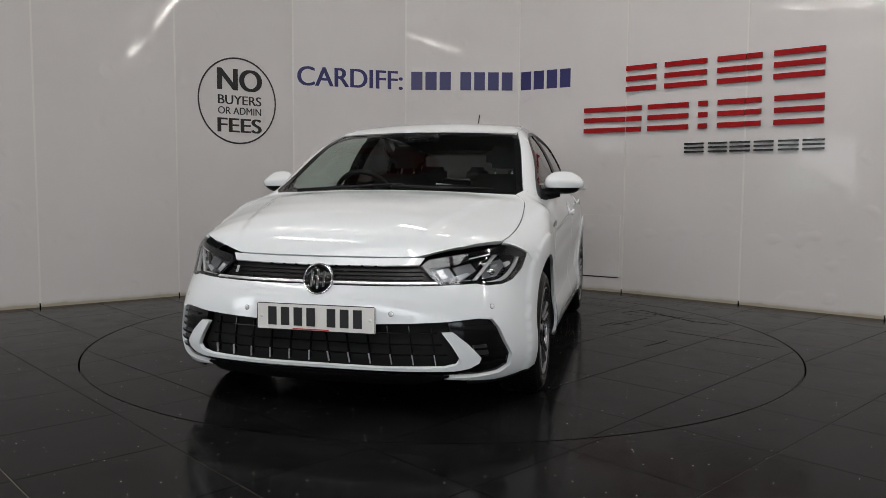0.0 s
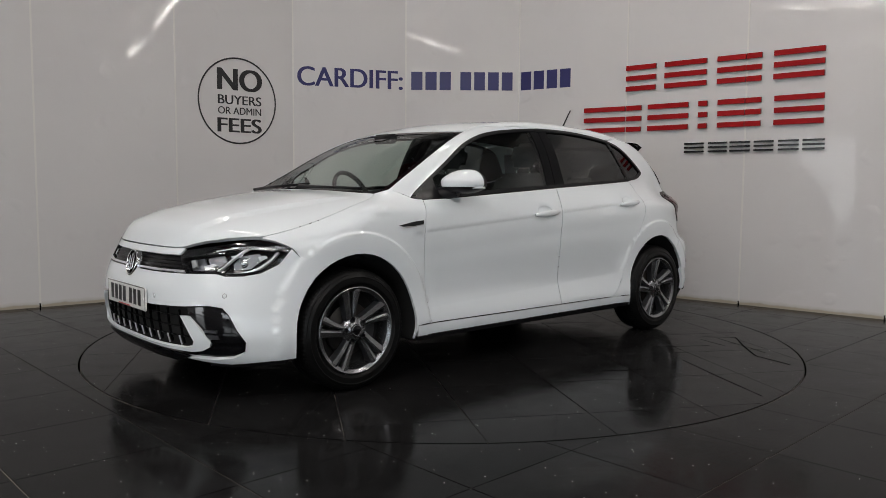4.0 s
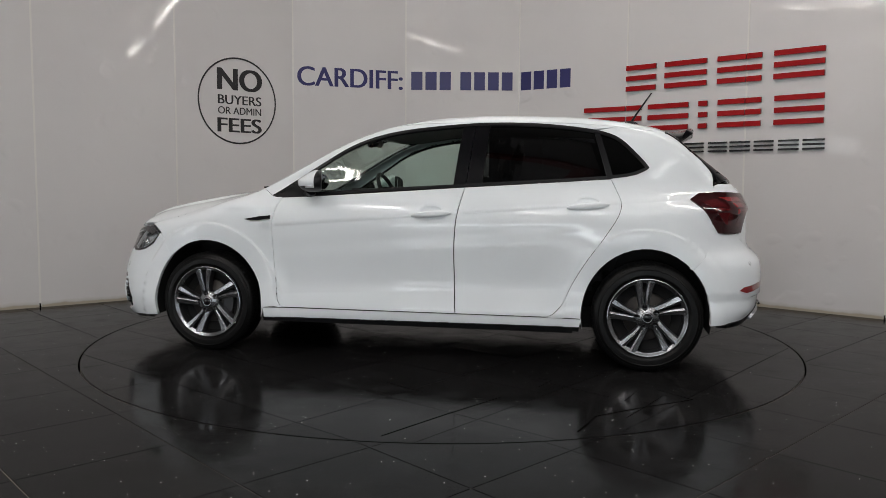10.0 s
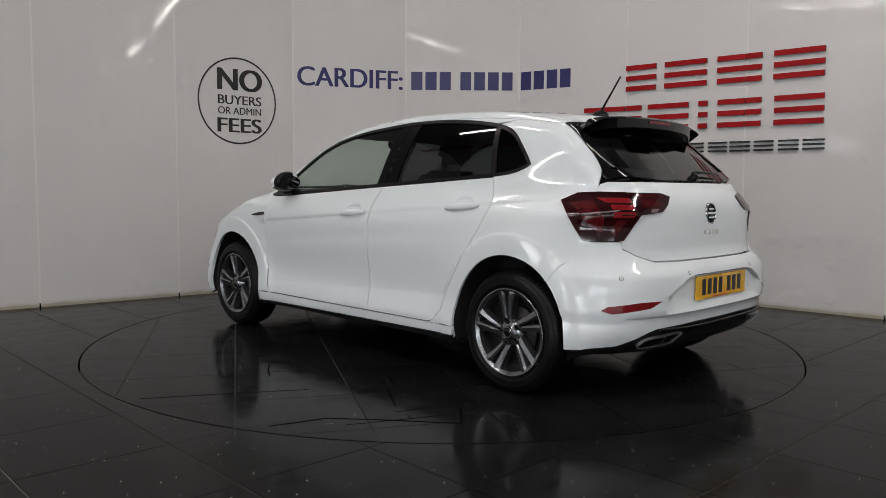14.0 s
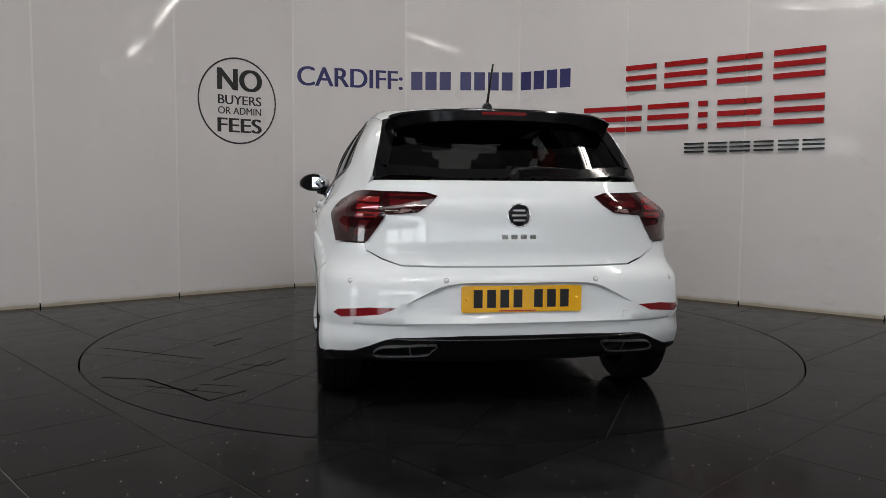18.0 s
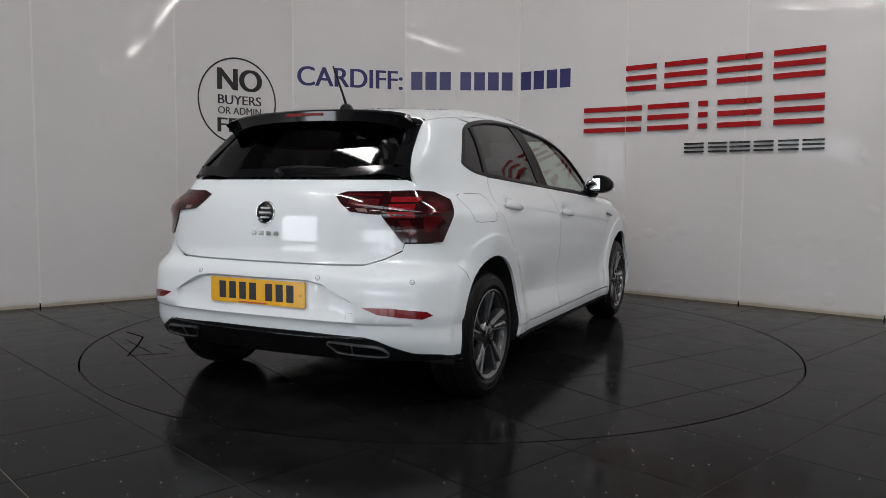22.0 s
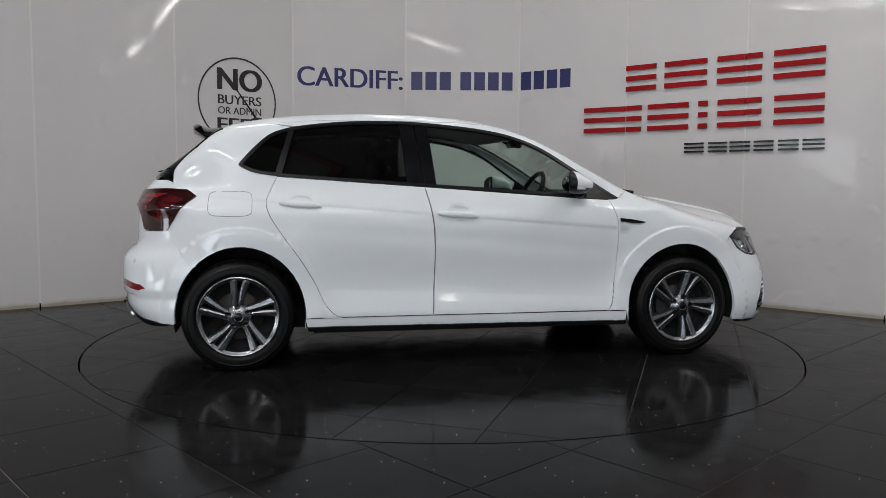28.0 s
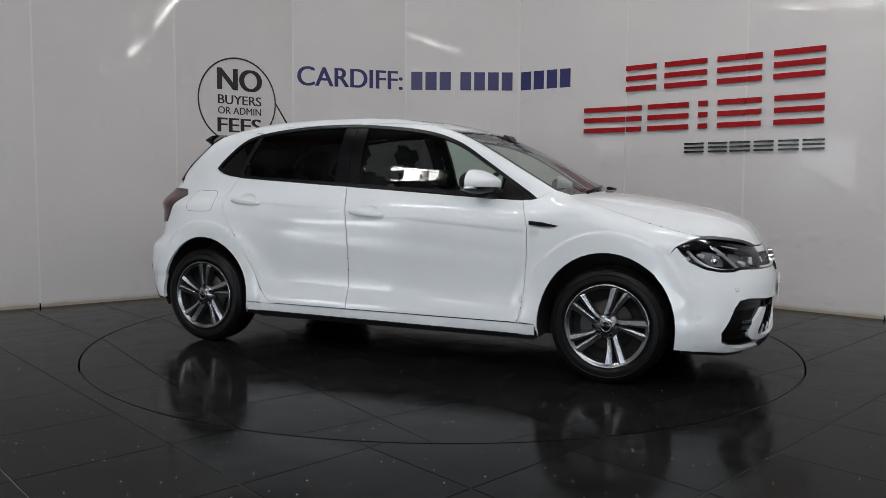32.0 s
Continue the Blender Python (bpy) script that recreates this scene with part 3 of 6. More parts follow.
def sheet(outline, view, lift=0.0, step=0.03, depth=0.012, holes=(), lines=(), push=None):
    """A piece of the body's skin within an outline of points, seen along view, with its edge turned in."""
    ring = [dense(view.flat(np.atleast_2d(outline)), step)] + [dense(view.flat(np.atleast_2d(h)), step) for h in holes]
    runs = [dense(view.flat(np.atleast_2d(l)), step, False) for l in lines]
    lo, hi = ring[0].min(0), ring[0].max(0)
    gx, gy = np.meshgrid(np.arange(lo[0] + step / 2, hi[0], step), np.arange(lo[1] + step / 2, hi[1], step))
    gx = gx + (np.arange(gx.shape[0])[:, None] % 2) * step / 2
    grid = np.stack([gx.ravel(), gy.ravel()], 1)
    keep = within(grid, ring[0])
    for h in ring[1:]:
        keep &= ~within(grid, h)
    edge = np.concatenate(ring + runs)
    grid = grid[keep]
    if len(grid):
        keep = np.ones(len(grid), bool)
        for a in range(0, len(grid), 2000):
            dd = np.hypot(grid[a:a + 2000, None, 0] - edge[None, :, 0], grid[a:a + 2000, None, 1] - edge[None, :, 1])
            keep[a:a + 2000] = dd.min(1) > step * 0.55
        grid = grid[keep]
    pts, edges, n = [], [], 0
    for r in ring:
        edges += [(n + i, n + (i + 1) % len(r)) for i in range(len(r))]
        pts.append(r)
        n += len(r)
    for r in runs:
        edges += [(n + i, n + i + 1) for i in range(len(r) - 1)]
        pts.append(r)
        n += len(r)
    pts = np.concatenate(pts + [grid])
    vs, _, fs, *_ = delaunay_2d_cdt([Vector(p) for p in pts], edges, [], 0, 1e-6)
    vs = np.array([v[:] for v in vs])
    cen = np.array([vs[list(f)].mean(0) for f in fs])
    good = within(cen, ring[0])
    for h in ring[1:]:
        good &= ~within(cen, h)
    fs = [f for f, g in zip(fs, good) if g]
    p = view.back(vs)
    nrm = normal_at(p)
    p = p + nrm * lift
    if push is not None:
        p = push(p, nrm)
    bm = bmesh.new()
    used = sorted({i for f in fs for i in f})
    bv = {i: bm.verts.new(p[i]) for i in used}
    nv = {bv[i]: Vector(nrm[i]) for i in used}
    for f in fs:
        a, b, c = (Vector(p[i]) for i in f[:3])
        face = [bv[i] for i in f]
        if (b - a).cross(c - a).dot(Vector(nrm[f[0]])) < 0:
            face.reverse()
        try:
            bm.faces.new(face).smooth = True
        except ValueError:
            pass
    norms = [nrm[i] for i in used]
    if depth:
        rim = [e for e in bm.edges if len(e.link_faces) == 1]
        outer, inner, side = {}, {}, {}
        quads = []
        for e in rim:
            a, b = e.verts
            vl = list(e.link_faces[0].verts)
            if vl[(vl.index(a) + 1) % len(vl)] is b:
                a, b = b, a
            n = (b.co - a.co).cross(-nv[a])
            for v in (a, b):
                side[v] = side.get(v, Vector((0, 0, 0))) + n
            quads.append((a, b))
        for v in side:
            for made, d in ((outer, 0.0), (inner, depth)):
                made[v] = bm.verts.new(v.co - nv[v] * d)
                norms.append(tuple(side[v].normalized()))
        for a, b in quads:
            bm.faces.new((outer[a], outer[b], inner[b], inner[a])).smooth = True
    SHEET["normals"] = None if push is not None else [tuple(float(c) for c in q) for q in norms]
    return bm


SHEET = {}


def calm(bulge=0.0):
    """A push that lays glass on one even curve; the first sheet given to it sets the curve. bulge: how far its sides stand back."""
    kept = []

    def push(p, n):
        x, y = p[:, 0], p[:, 1]
        basis = np.stack([x ** 0, x, x * x, x ** 3, y * y, x * y * y, y ** 4], 1)
        if not kept:
            kept.append(np.linalg.lstsq(basis, p[:, 2], rcond=None)[0])
            return np.stack([x - bulge * (y / 0.58) ** 2, y, basis @ kept[0]], 1)
        return np.stack([x - bulge * (y / 0.58) ** 2, y, basis @ kept[0] + 0.002], 1)
    return push


def finish(me):
    me.set_sharp_from_angle(angle=radians(42))
    return me


def skin(name, parent, mats, label="", mirror=True, **kw):
    """One body part from sheet(), on the left, and again mirrored on the right."""
    outline, view = kw.pop("outline"), kw.pop("view")
    bm = sheet(outline, view, **kw)
    me = mesh_of(bm, name, mats, True)
    return pair(name, me, parent, label, mirror, SHEET["normals"])


def pair(name, me, parent, label="", mirror=True, normals=None):
    """Links a part, and its mirror image on the car's other side; normals from the form where it has them."""
    if normals:
        me.normals_split_custom_set_from_vertices(normals)
    else:
        finish(me)
    ob = new(name, me)
    parents = parent if isinstance(parent, tuple) else (parent, parent)
    ob.parent = parents[0]
    tagged(ob, label)
    if not mirror:
        return ob
    b = bmesh.new()
    b.from_mesh(me)
    for v in b.verts:
        v.co.y = -v.co.y
    bmesh.ops.reverse_faces(b, faces=b.faces[:])
    m2 = bpy.data.meshes.new(name)
    b.to_mesh(m2)
    b.free()
    for mt in me.materials:
        m2.materials.append(mt)
    if normals:
        m2.polygons.foreach_set("use_smooth", [True] * len(m2.polygons))
        m2.normals_split_custom_set_from_vertices([(a, -b, c) for a, b, c in normals])
    else:
        finish(m2)
    o2 = new(name, m2)
    o2.parent = parents[1]
    tagged(o2, label)
    return ob, o2


def both(name, bm, mats, parent, label="", smooth=False):
    me = mesh_of(bm, name, mats, smooth)
    return pair(name, me, parent, label)


# ---------------------------------------------------------------- car materials
def paint_material():
    m = material("white_car_paint", (0.765, 0.80, 0.825), 0.5, coat=1.0, coat_rough=0.012, spec=0.05)
    bump(m, 420.0, 0.02, 0.0006, 1.0, "Coat Normal")
    return m


def glass_material(name, tint, back=0.0):
    """Thin window glass: tinted, with mirror-like gloss."""
    m = bpy.data.materials.new(name)
    m.use_nodes = True
    nt = m.node_tree
    nt.nodes.clear()
    out = nt.nodes.new("ShaderNodeOutputMaterial")
    t = nt.nodes.new("ShaderNodeBsdfTransparent")
    t.inputs[0].default_value = (*tint, 1)
    g = nt.nodes.new("ShaderNodeBsdfGlossy")
    g.inputs["Roughness"].default_value = 0.012
    lw = nt.nodes.new("ShaderNodeLayerWeight")
    lw.inputs[0].default_value = 0.5
    p5 = node(m, "ShaderNodeMath")
    p5.operation = "POWER"
    p5.inputs[1].default_value = 5.0
    wire(m, lw.outputs["Facing"], p5.inputs[0])
    f = node(m, "ShaderNodeMath")
    f.operation = "MULTIPLY_ADD"
    f.inputs[1].default_value, f.inputs[2].default_value = 0.9, 0.07
    wire(m, p5.outputs[0], f.inputs[0])
    mix = nt.nodes.new("ShaderNodeMixShader")
    wire(m, f.outputs[0], mix.inputs[0])
    wire(m, t.outputs[0], mix.inputs[1])
    wire(m, g.outputs[0], mix.inputs[2])
    wire(m, mix.outputs[0], out.inputs[0])
    return m


M_PAINT = paint_material()
M_GLOSSB = material("gloss_black", (0.005, 0.005, 0.006), 0.08, spec=0.4)
M_PLASTIC = material("black_plastic", (0.008, 0.008, 0.009), 0.32, spec=0.2)
bump(M_PLASTIC, 700.0, 0.15, 0.0006)
M_SATIN = material("satin_black", (0.004, 0.004, 0.005), 0.30, spec=0.08)
M_DARK = material("dark_liner", (0.006, 0.006, 0.006), 0.9)
M_CHROME = material("chrome", (0.90, 0.91, 0.92), 0.07, metal=1.0)
M_ALLOY = material("machined_alloy", (0.29, 0.295, 0.31), 0.27, metal=0.95)
M_ALLOYD = material("dark_grey_alloy", (0.075, 0.077, 0.083), 0.30, metal=0.7)
M_LAMPIN = material("lamp_grey", (0.30, 0.31, 0.33), 0.32, metal=0.85)
M_TYRE = material("tyre_rubber", (0.005, 0.005, 0.005), 0.4, spec=0.16)
bump(M_TYRE, 90.0, 0.2, 0.0008)
rough_vary(M_TYRE, 14.0, 0.28, 0.46)
M_DISC = material("brake_steel", (0.03, 0.027, 0.025), 0.45, metal=0.6)
M_GLASS_F = glass_material("clear_glass", (0.76, 0.86, 0.81))
M_GLASS_W = glass_material("windscreen_glass", (0.80, 0.86, 0.82))
M_GLASS_R = glass_material("privacy_glass", (0.085, 0.088, 0.092))
M_LENS = glass_material("lamp_lens", (0.94, 0.95, 0.96))
M_REDLENS = material("red_lens", (0.19, 0.007, 0.010), 0.08, coat=0.6)
M_REDDK = material("dark_red_lens", (0.022, 0.002, 0.003), 0.07, coat=0.3)
M_REDBR = material("bright_red_lens", (0.21, 0.007, 0.010), 0.12, coat=0.6)
M_REDMID = material("mid_red_lens", (0.075, 0.004, 0.006), 0.10, coat=0.5)
M_MIRROR = material("tinted_mirror", (0.35, 0.37, 0.40), 0.02, metal=1.0)
M_SMOKE = material("smoked_clear_lens", (0.20, 0.13, 0.13), 0.15, coat=0.5)
M_REFL = material("lamp_reflector", (0.74, 0.75, 0.77), 0.30, metal=0.6)
M_CLOTH = material("dark_seat_cloth", (0.022, 0.022, 0.025), 0.9)
bump(M_CLOTH, 300.0, 0.3, 0.002)
M_TRIMIN = material("interior_plastic", (0.025, 0.025, 0.027), 0.6)
M_YELLOW = material("yellow_plate", (0.80, 0.42, 0.012), 0.25, coat=0.5)
M_WHITEP = material("white_plate", (0.74, 0.74, 0.72), 0.25, coat=0.5)
M_INK = material("plate_ink", (0.012, 0.012, 0.014), 0.4)
M_REDINK = material("red_print", (0.45, 0.03, 0.03), 0.5)

CAR = tagged(new("car"), "white five-door hatchback with dark alloy wheels on the turntable", "car")

# ---------------------------------------------------------------- outlines shared between panels
DOOR_F = curve([(0.800, 0.283), (0.822, 0.325), (0.838, 0.446), (0.852, 0.638), (0.854, 0.765), (0.844, 0.829), (0.815, 0.924)], 5)
DOOR_M = curve([(-0.232, 0.283), (-0.226, 0.363), (-0.220, 0.617), (-0.228, 0.775), (-0.242, 0.869), (-0.268, 0.990)], 5)
DOOR_R = curve([(-0.730, 0.283), (-0.775, 0.300), (-0.829, 0.365), (-0.874, 0.465), (-0.949, 0.592), (-1.039, 0.719), (-1.108, 0.829), (-1.128, 0.905), (-1.100, 0.980), (-1.070, 1.040)], 4)
DLO_UP = curve([(0.880, 0.934), (0.734, 1.030), (0.579, 1.131), (0.421, 1.228), (0.259, 1.290), (0.094, 1.324), (-0.071, 1.343), (-0.237, 1.357), (-0.402, 1.363), (-0.567, 1.361), (-0.732, 1.350), (-0.894, 1.331),
                (-1.024, 1.306), (-1.118, 1.266), (-1.208, 1.182), (-1.266, 1.115), (-1.272, 1.098), (-1.250, 1.082)], 4)
DLO_LO = curve([(-1.250, 1.082), (-1.070, 1.040), (-0.268, 0.990), (0.242, 0.960), (0.596, 0.936), (0.815, 0.924), (0.880, 0.930)], 4)


def arch_line(k, n=26):
    """Edge of a wheel arch in side view, from its rear foot to its front foot."""
    cx, rr = ARCH[k]
    a = np.linspace(math.pi + 0.22, -0.22, n)
    return [(cx + rr * math.cos(t), 0.295 + 0.374 * math.sin(t)) for t in a]


ARCH_F, ARCH_R = arch_line(0), arch_line(1)
SILL_F, SILL_R = ARCH_F[0], ARCH_R[-1]
WING_CUT = [(1.588, 0.704), (1.545, 0.640), (1.501, 0.568)]
ARCH_F_REAR = [q for q in ARCH_F if q[0] <= 1.495]
ARCH_F_FRONT = [q for q in ARCH_F if q[0] > 1.505]
TAIL_CUT = [(-1.655, 0.748), (-1.58, 0.660), (-1.502, 0.560)]
ARCH_R_FRONT = [q for q in ARCH_R if q[0] >= -1.495]
ARCH_R_REAR = [q for q in ARCH_R if q[0] < -1.505]

# bonnet edge over the wing, as points on the body
BON_SIDE = [(1.03, 0.665), (1.10, 0.715), (1.22, 0.738), (1.42, 0.748), (1.58, 0.735), (1.680, 0.713)]
BON_FRONT = [(1.697, 0.702, 0.745), (1.765, 0.648, 0.733), (1.836, 0.580, 0.720), (1.885, 0.505, 0.706), (1.921, 0.438, 0.695)]


def body():
    V = np.vstack
    # bonnet, from its nose line back to the windscreen
    nose = on_front(*curve([(0.40, 0.697), (0.25, 0.695), (0.0, 0.694)], 5))
    side = V([on_top(*curve(BON_SIDE, 4)), np.array(BON_FRONT)])
    back = on_top(*curve([(1.03, 0.665), (1.075, 0.45), (1.10, 0.2), (1.105, 0.0)], 4))[::-1]
    half = V([back[:-1], back[-1:], side, nose])
    full = V([half, (half * [1, -1, 1])[::-1]])
    skin("bonnet", CAR, M_PAINT, "white bonnet with soft creases", False, outline=shrink(full, BONNET, 0.004), view=BONNET, step=0.022, depth=0.02)
    # front wing
    out = V([on_side(*(WING_CUT[:1])), on_side(*WING_CUT[1:]), on_side(*ARCH_F_REAR[::-1]), on_side((0.905, 0.283)), on_side(*DOOR_F),
             on_side((0.880, 0.930)), on_top((0.965, 0.696)), on_top(*curve(BON_SIDE, 4)), np.array([(1.695, 0.703, 0.742), (1.665, 0.731, 0.737)])])
    skin("front_wing", CAR, M_PAINT, outline=out, view=WING, step=0.022, lines=arch_rings(0, 64, 148), depth=0.015)
    # doors
    cr = on_side(*[(x, crease_z(x)) for x in np.linspace(0.836, -0.212, 40)])
    out = on_side(*(DOOR_F + [(0.596, 0.934), (0.242, 0.957)] + DOOR_M[::-1]))
    inset = 0.003
    df = skin("front_door", CAR, M_PAINT, "white front door", outline=shrink(out, SIDE, inset), view=SIDE, step=0.022, lines=crease_lines(cr) + cup_lines(0) + fold_lines(0.82, -0.205), depth=0.016)
    cr = on_side(*[(x, crease_z(x)) for x in np.linspace(-0.258, -1.095, 34)])
    out = on_side(*(DOOR_M + [(-0.55, 1.007), (-0.85, 1.026)] + DOOR_R[::-1]))
    dr = skin("rear_door", CAR, M_PAINT, "white rear door", outline=shrink(out, SIDE, inset), view=SIDE, step=0.022, lines=crease_lines(cr) + cup_lines(1) + fold_lines(-0.265, -0.82), depth=0.016)
    # rear quarter with the roof pillar
    gate = [(-1.668, 0.752), (-1.60, 0.80), (-1.527, 0.935), (-1.60, 0.968), (-1.655, 0.975)]
    pillar = on_rear(*curve([(0.632, 0.99), (0.620, 1.02), (0.555, 1.16), (0.505, 1.26)], 4))
    out = V([on_side((-0.925, 0.283)), on_side(*ARCH_R_FRONT[::-1]), on_side(*TAIL_CUT[::-1]), on_side(*gate), pillar, on_top((-1.40, 0.535), (-1.32, 0.552), (-1.10, 0.567)),
             on_side(*[q for q in DLO_UP if q[0] < -0.98]), on_side(*[q for q in DLO_LO if q[0] < -1.09]), on_side(*DOOR_R[::-1])])
    cr = on_side(*[(x, crease_z(x)) for x in np.linspace(-1.14, -1.50, 16)])
    skin("rear_quarter", CAR, M_PAINT, "white rear quarter panel with the roof pillar", outline=out, view=CANT, step=0.022, lines=crease_lines(cr) + arch_rings(1, 68, 116), depth=0.015)
    # roof rail and windscreen pillar
    ws = on_top(*curve([(0.965, 0.696), (0.85, 0.672), (0.6, 0.628), (0.42, 0.590), (0.30, 0.562), (0.20, 0.557)], 4))
    out = V([on_side((0.880, 0.934)), ws, on_top(*curve([(0.0, 0.558), (-0.4, 0.562), (-0.8, 0.565), (-1.10, 0.567)], 4)), on_side(*[q for q in DLO_UP if q[0] > -0.985][::-1])])
    skin("roof_rail", CAR, M_PAINT, "white windscreen pillar and roof rail", outline=out, view=CANT, step=0.024, depth=0.012)
    # roof
    top = [(0.30, 0.555), (0.365, 0.35), (0.395, 0.15), (0.40, 0.0)]
    side = [(-1.385, 0.535), (-1.32, 0.549), (-1.10, 0.564), (-0.8, 0.562), (-0.4, 0.559), (0.0, 0.555), (0.20, 0.554)]
    half = on_top(*(curve(side, 4) + curve(top, 4)))
    half = half[half[:, 1] > 0.001]
    rear_edge = on_top((-1.40, 0.50), (-1.415, 0.25))
    full = V([rear_edge[::-1], half, on_top((0.40, 0.0)), (half * [1, -1, 1])[::-1], (rear_edge * [1, -1, 1])])
    skin("roof", CAR, M_PAINT, "white roof panel", False, outline=full, view=TOP, step=0.035, depth=0.012)
    # sills
    out = on_side((0.905, 0.279), (0.905, 0.225), (-0.915, 0.236), (-0.925, 0.279))
    skin("sill", CAR, M_PAINT, outline=out, view=SIDE, step=0.03, depth=0.012)
    out = on_side((0.908, 0.222), (0.908, 0.203), (-0.915, 0.213), (-0.915, 0.233))
    skin("sill_trim", CAR, M_PLASTIC, "black plastic sill trim", outline=out, view=SIDE, step=0.03, depth=0.05, lift=0.004)
    return df, dr


def crease_lines(cr):
    """The fold along the side, as rows of points that the skin follows."""
    xs = [float(q[0]) for q in cr]
    rows = [on_side(*[(x, crease_z(x) + d) for x in xs]) for d in (0.02, 0.0, -0.004, -0.009, -0.016, -0.03)]
    return rows


def fold_lines(a, b):
    """The low fold along the doors."""
    return [on_side(*[(x, low_z(x) + d) for x in np.linspace(a, b, 30)]) for d in (-0.012, -0.006, 0.0, 0.006, 0.012, 0.02)]


def arch_rings(k, a, b):
    """Rings round a wheel arch that the skin follows, between two angles in degrees."""
    cx, rr = ARCH[k]
    t = np.radians(np.linspace(a, b, 40))
    return [on_side(*[(cx + f * (rr + 0.002) * math.cos(q), 0.295 + f * 0.374 * math.sin(q)) for q in t]) for f in (1.20, 1.24, 1.252, 1.262, 1.272, 1.282, 1.292, 1.315)]


def cup_lines(k):
    """Rings round the hollow behind a door handle."""
    hx, hz = CUPS[k]
    return [on_side(*[(hx + 0.066 * f * math.cos(a), hz + 0.034 * f * math.sin(a)) for a in np.linspace(0, 2 * math.pi, 29)]) for f in (1.02, 0.96, 0.8, 0.5)]


def shrink(p, view, d):
    """Draws an outline in by d."""
    q = view.flat(p)
    q = q[np.concatenate([[True], np.linalg.norm(np.diff(q, axis=0), axis=1) > 1e-5])]
    t = np.roll(q, -1, 0) - np.roll(q, 1, 0)
    n = np.stack([-t[:, 1], t[:, 0]], 1) / np.maximum(np.linalg.norm(t, axis=1), 1e-9)[:, None]
    area = np.sum(q[:, 0] * np.roll(q[:, 1], -1) - np.roll(q[:, 0], -1) * q[:, 1])
    return view.back(q + n * d * (1 if area > 0 else -1))


(DOOR_FL, DOOR_FR), (DOOR_RL, DOOR_RR) = body()


def flipped(p):
    return (np.array(p) * [1, -1, 1])[::-1]


def whole(half):
    """A left half outline, from the middle line round to the middle line, closed on the right."""
    half = np.array(half, float)
    return np.vstack([half, flipped(half)])


def dlo_between(a, b, top=0.0, foot=0.0):
    """Outline of the window band between the lines x = a[0]..a[1] (foot, head) and b[0]..b[1]."""
    up = [q for q in DLO_UP if b[1] <= q[0] <= a[1]]
    lo = [q for q in DLO_LO if b[0] <= q[0] <= a[0]]
    ux, uz = [q[0] for q in DLO_UP if q[1] > 1.085 or q[0] > 0], [q[1] for q in DLO_UP if q[1] > 1.085 or q[0] > 0]
    lx, lz = [q[0] for q in DLO_LO], [q[1] for q in DLO_LO]
    hz = lambda x: float(np.interp(-x, [-v for v in ux], uz))
    fz = lambda x: float(np.interp(x, lx, lz))
    return on_side(*([(a[1], hz(a[1]))] + up + [(b[1], hz(b[1])), (b[0], fz(b[0]))] + lo + [(a[0], fz(a[0]))]))


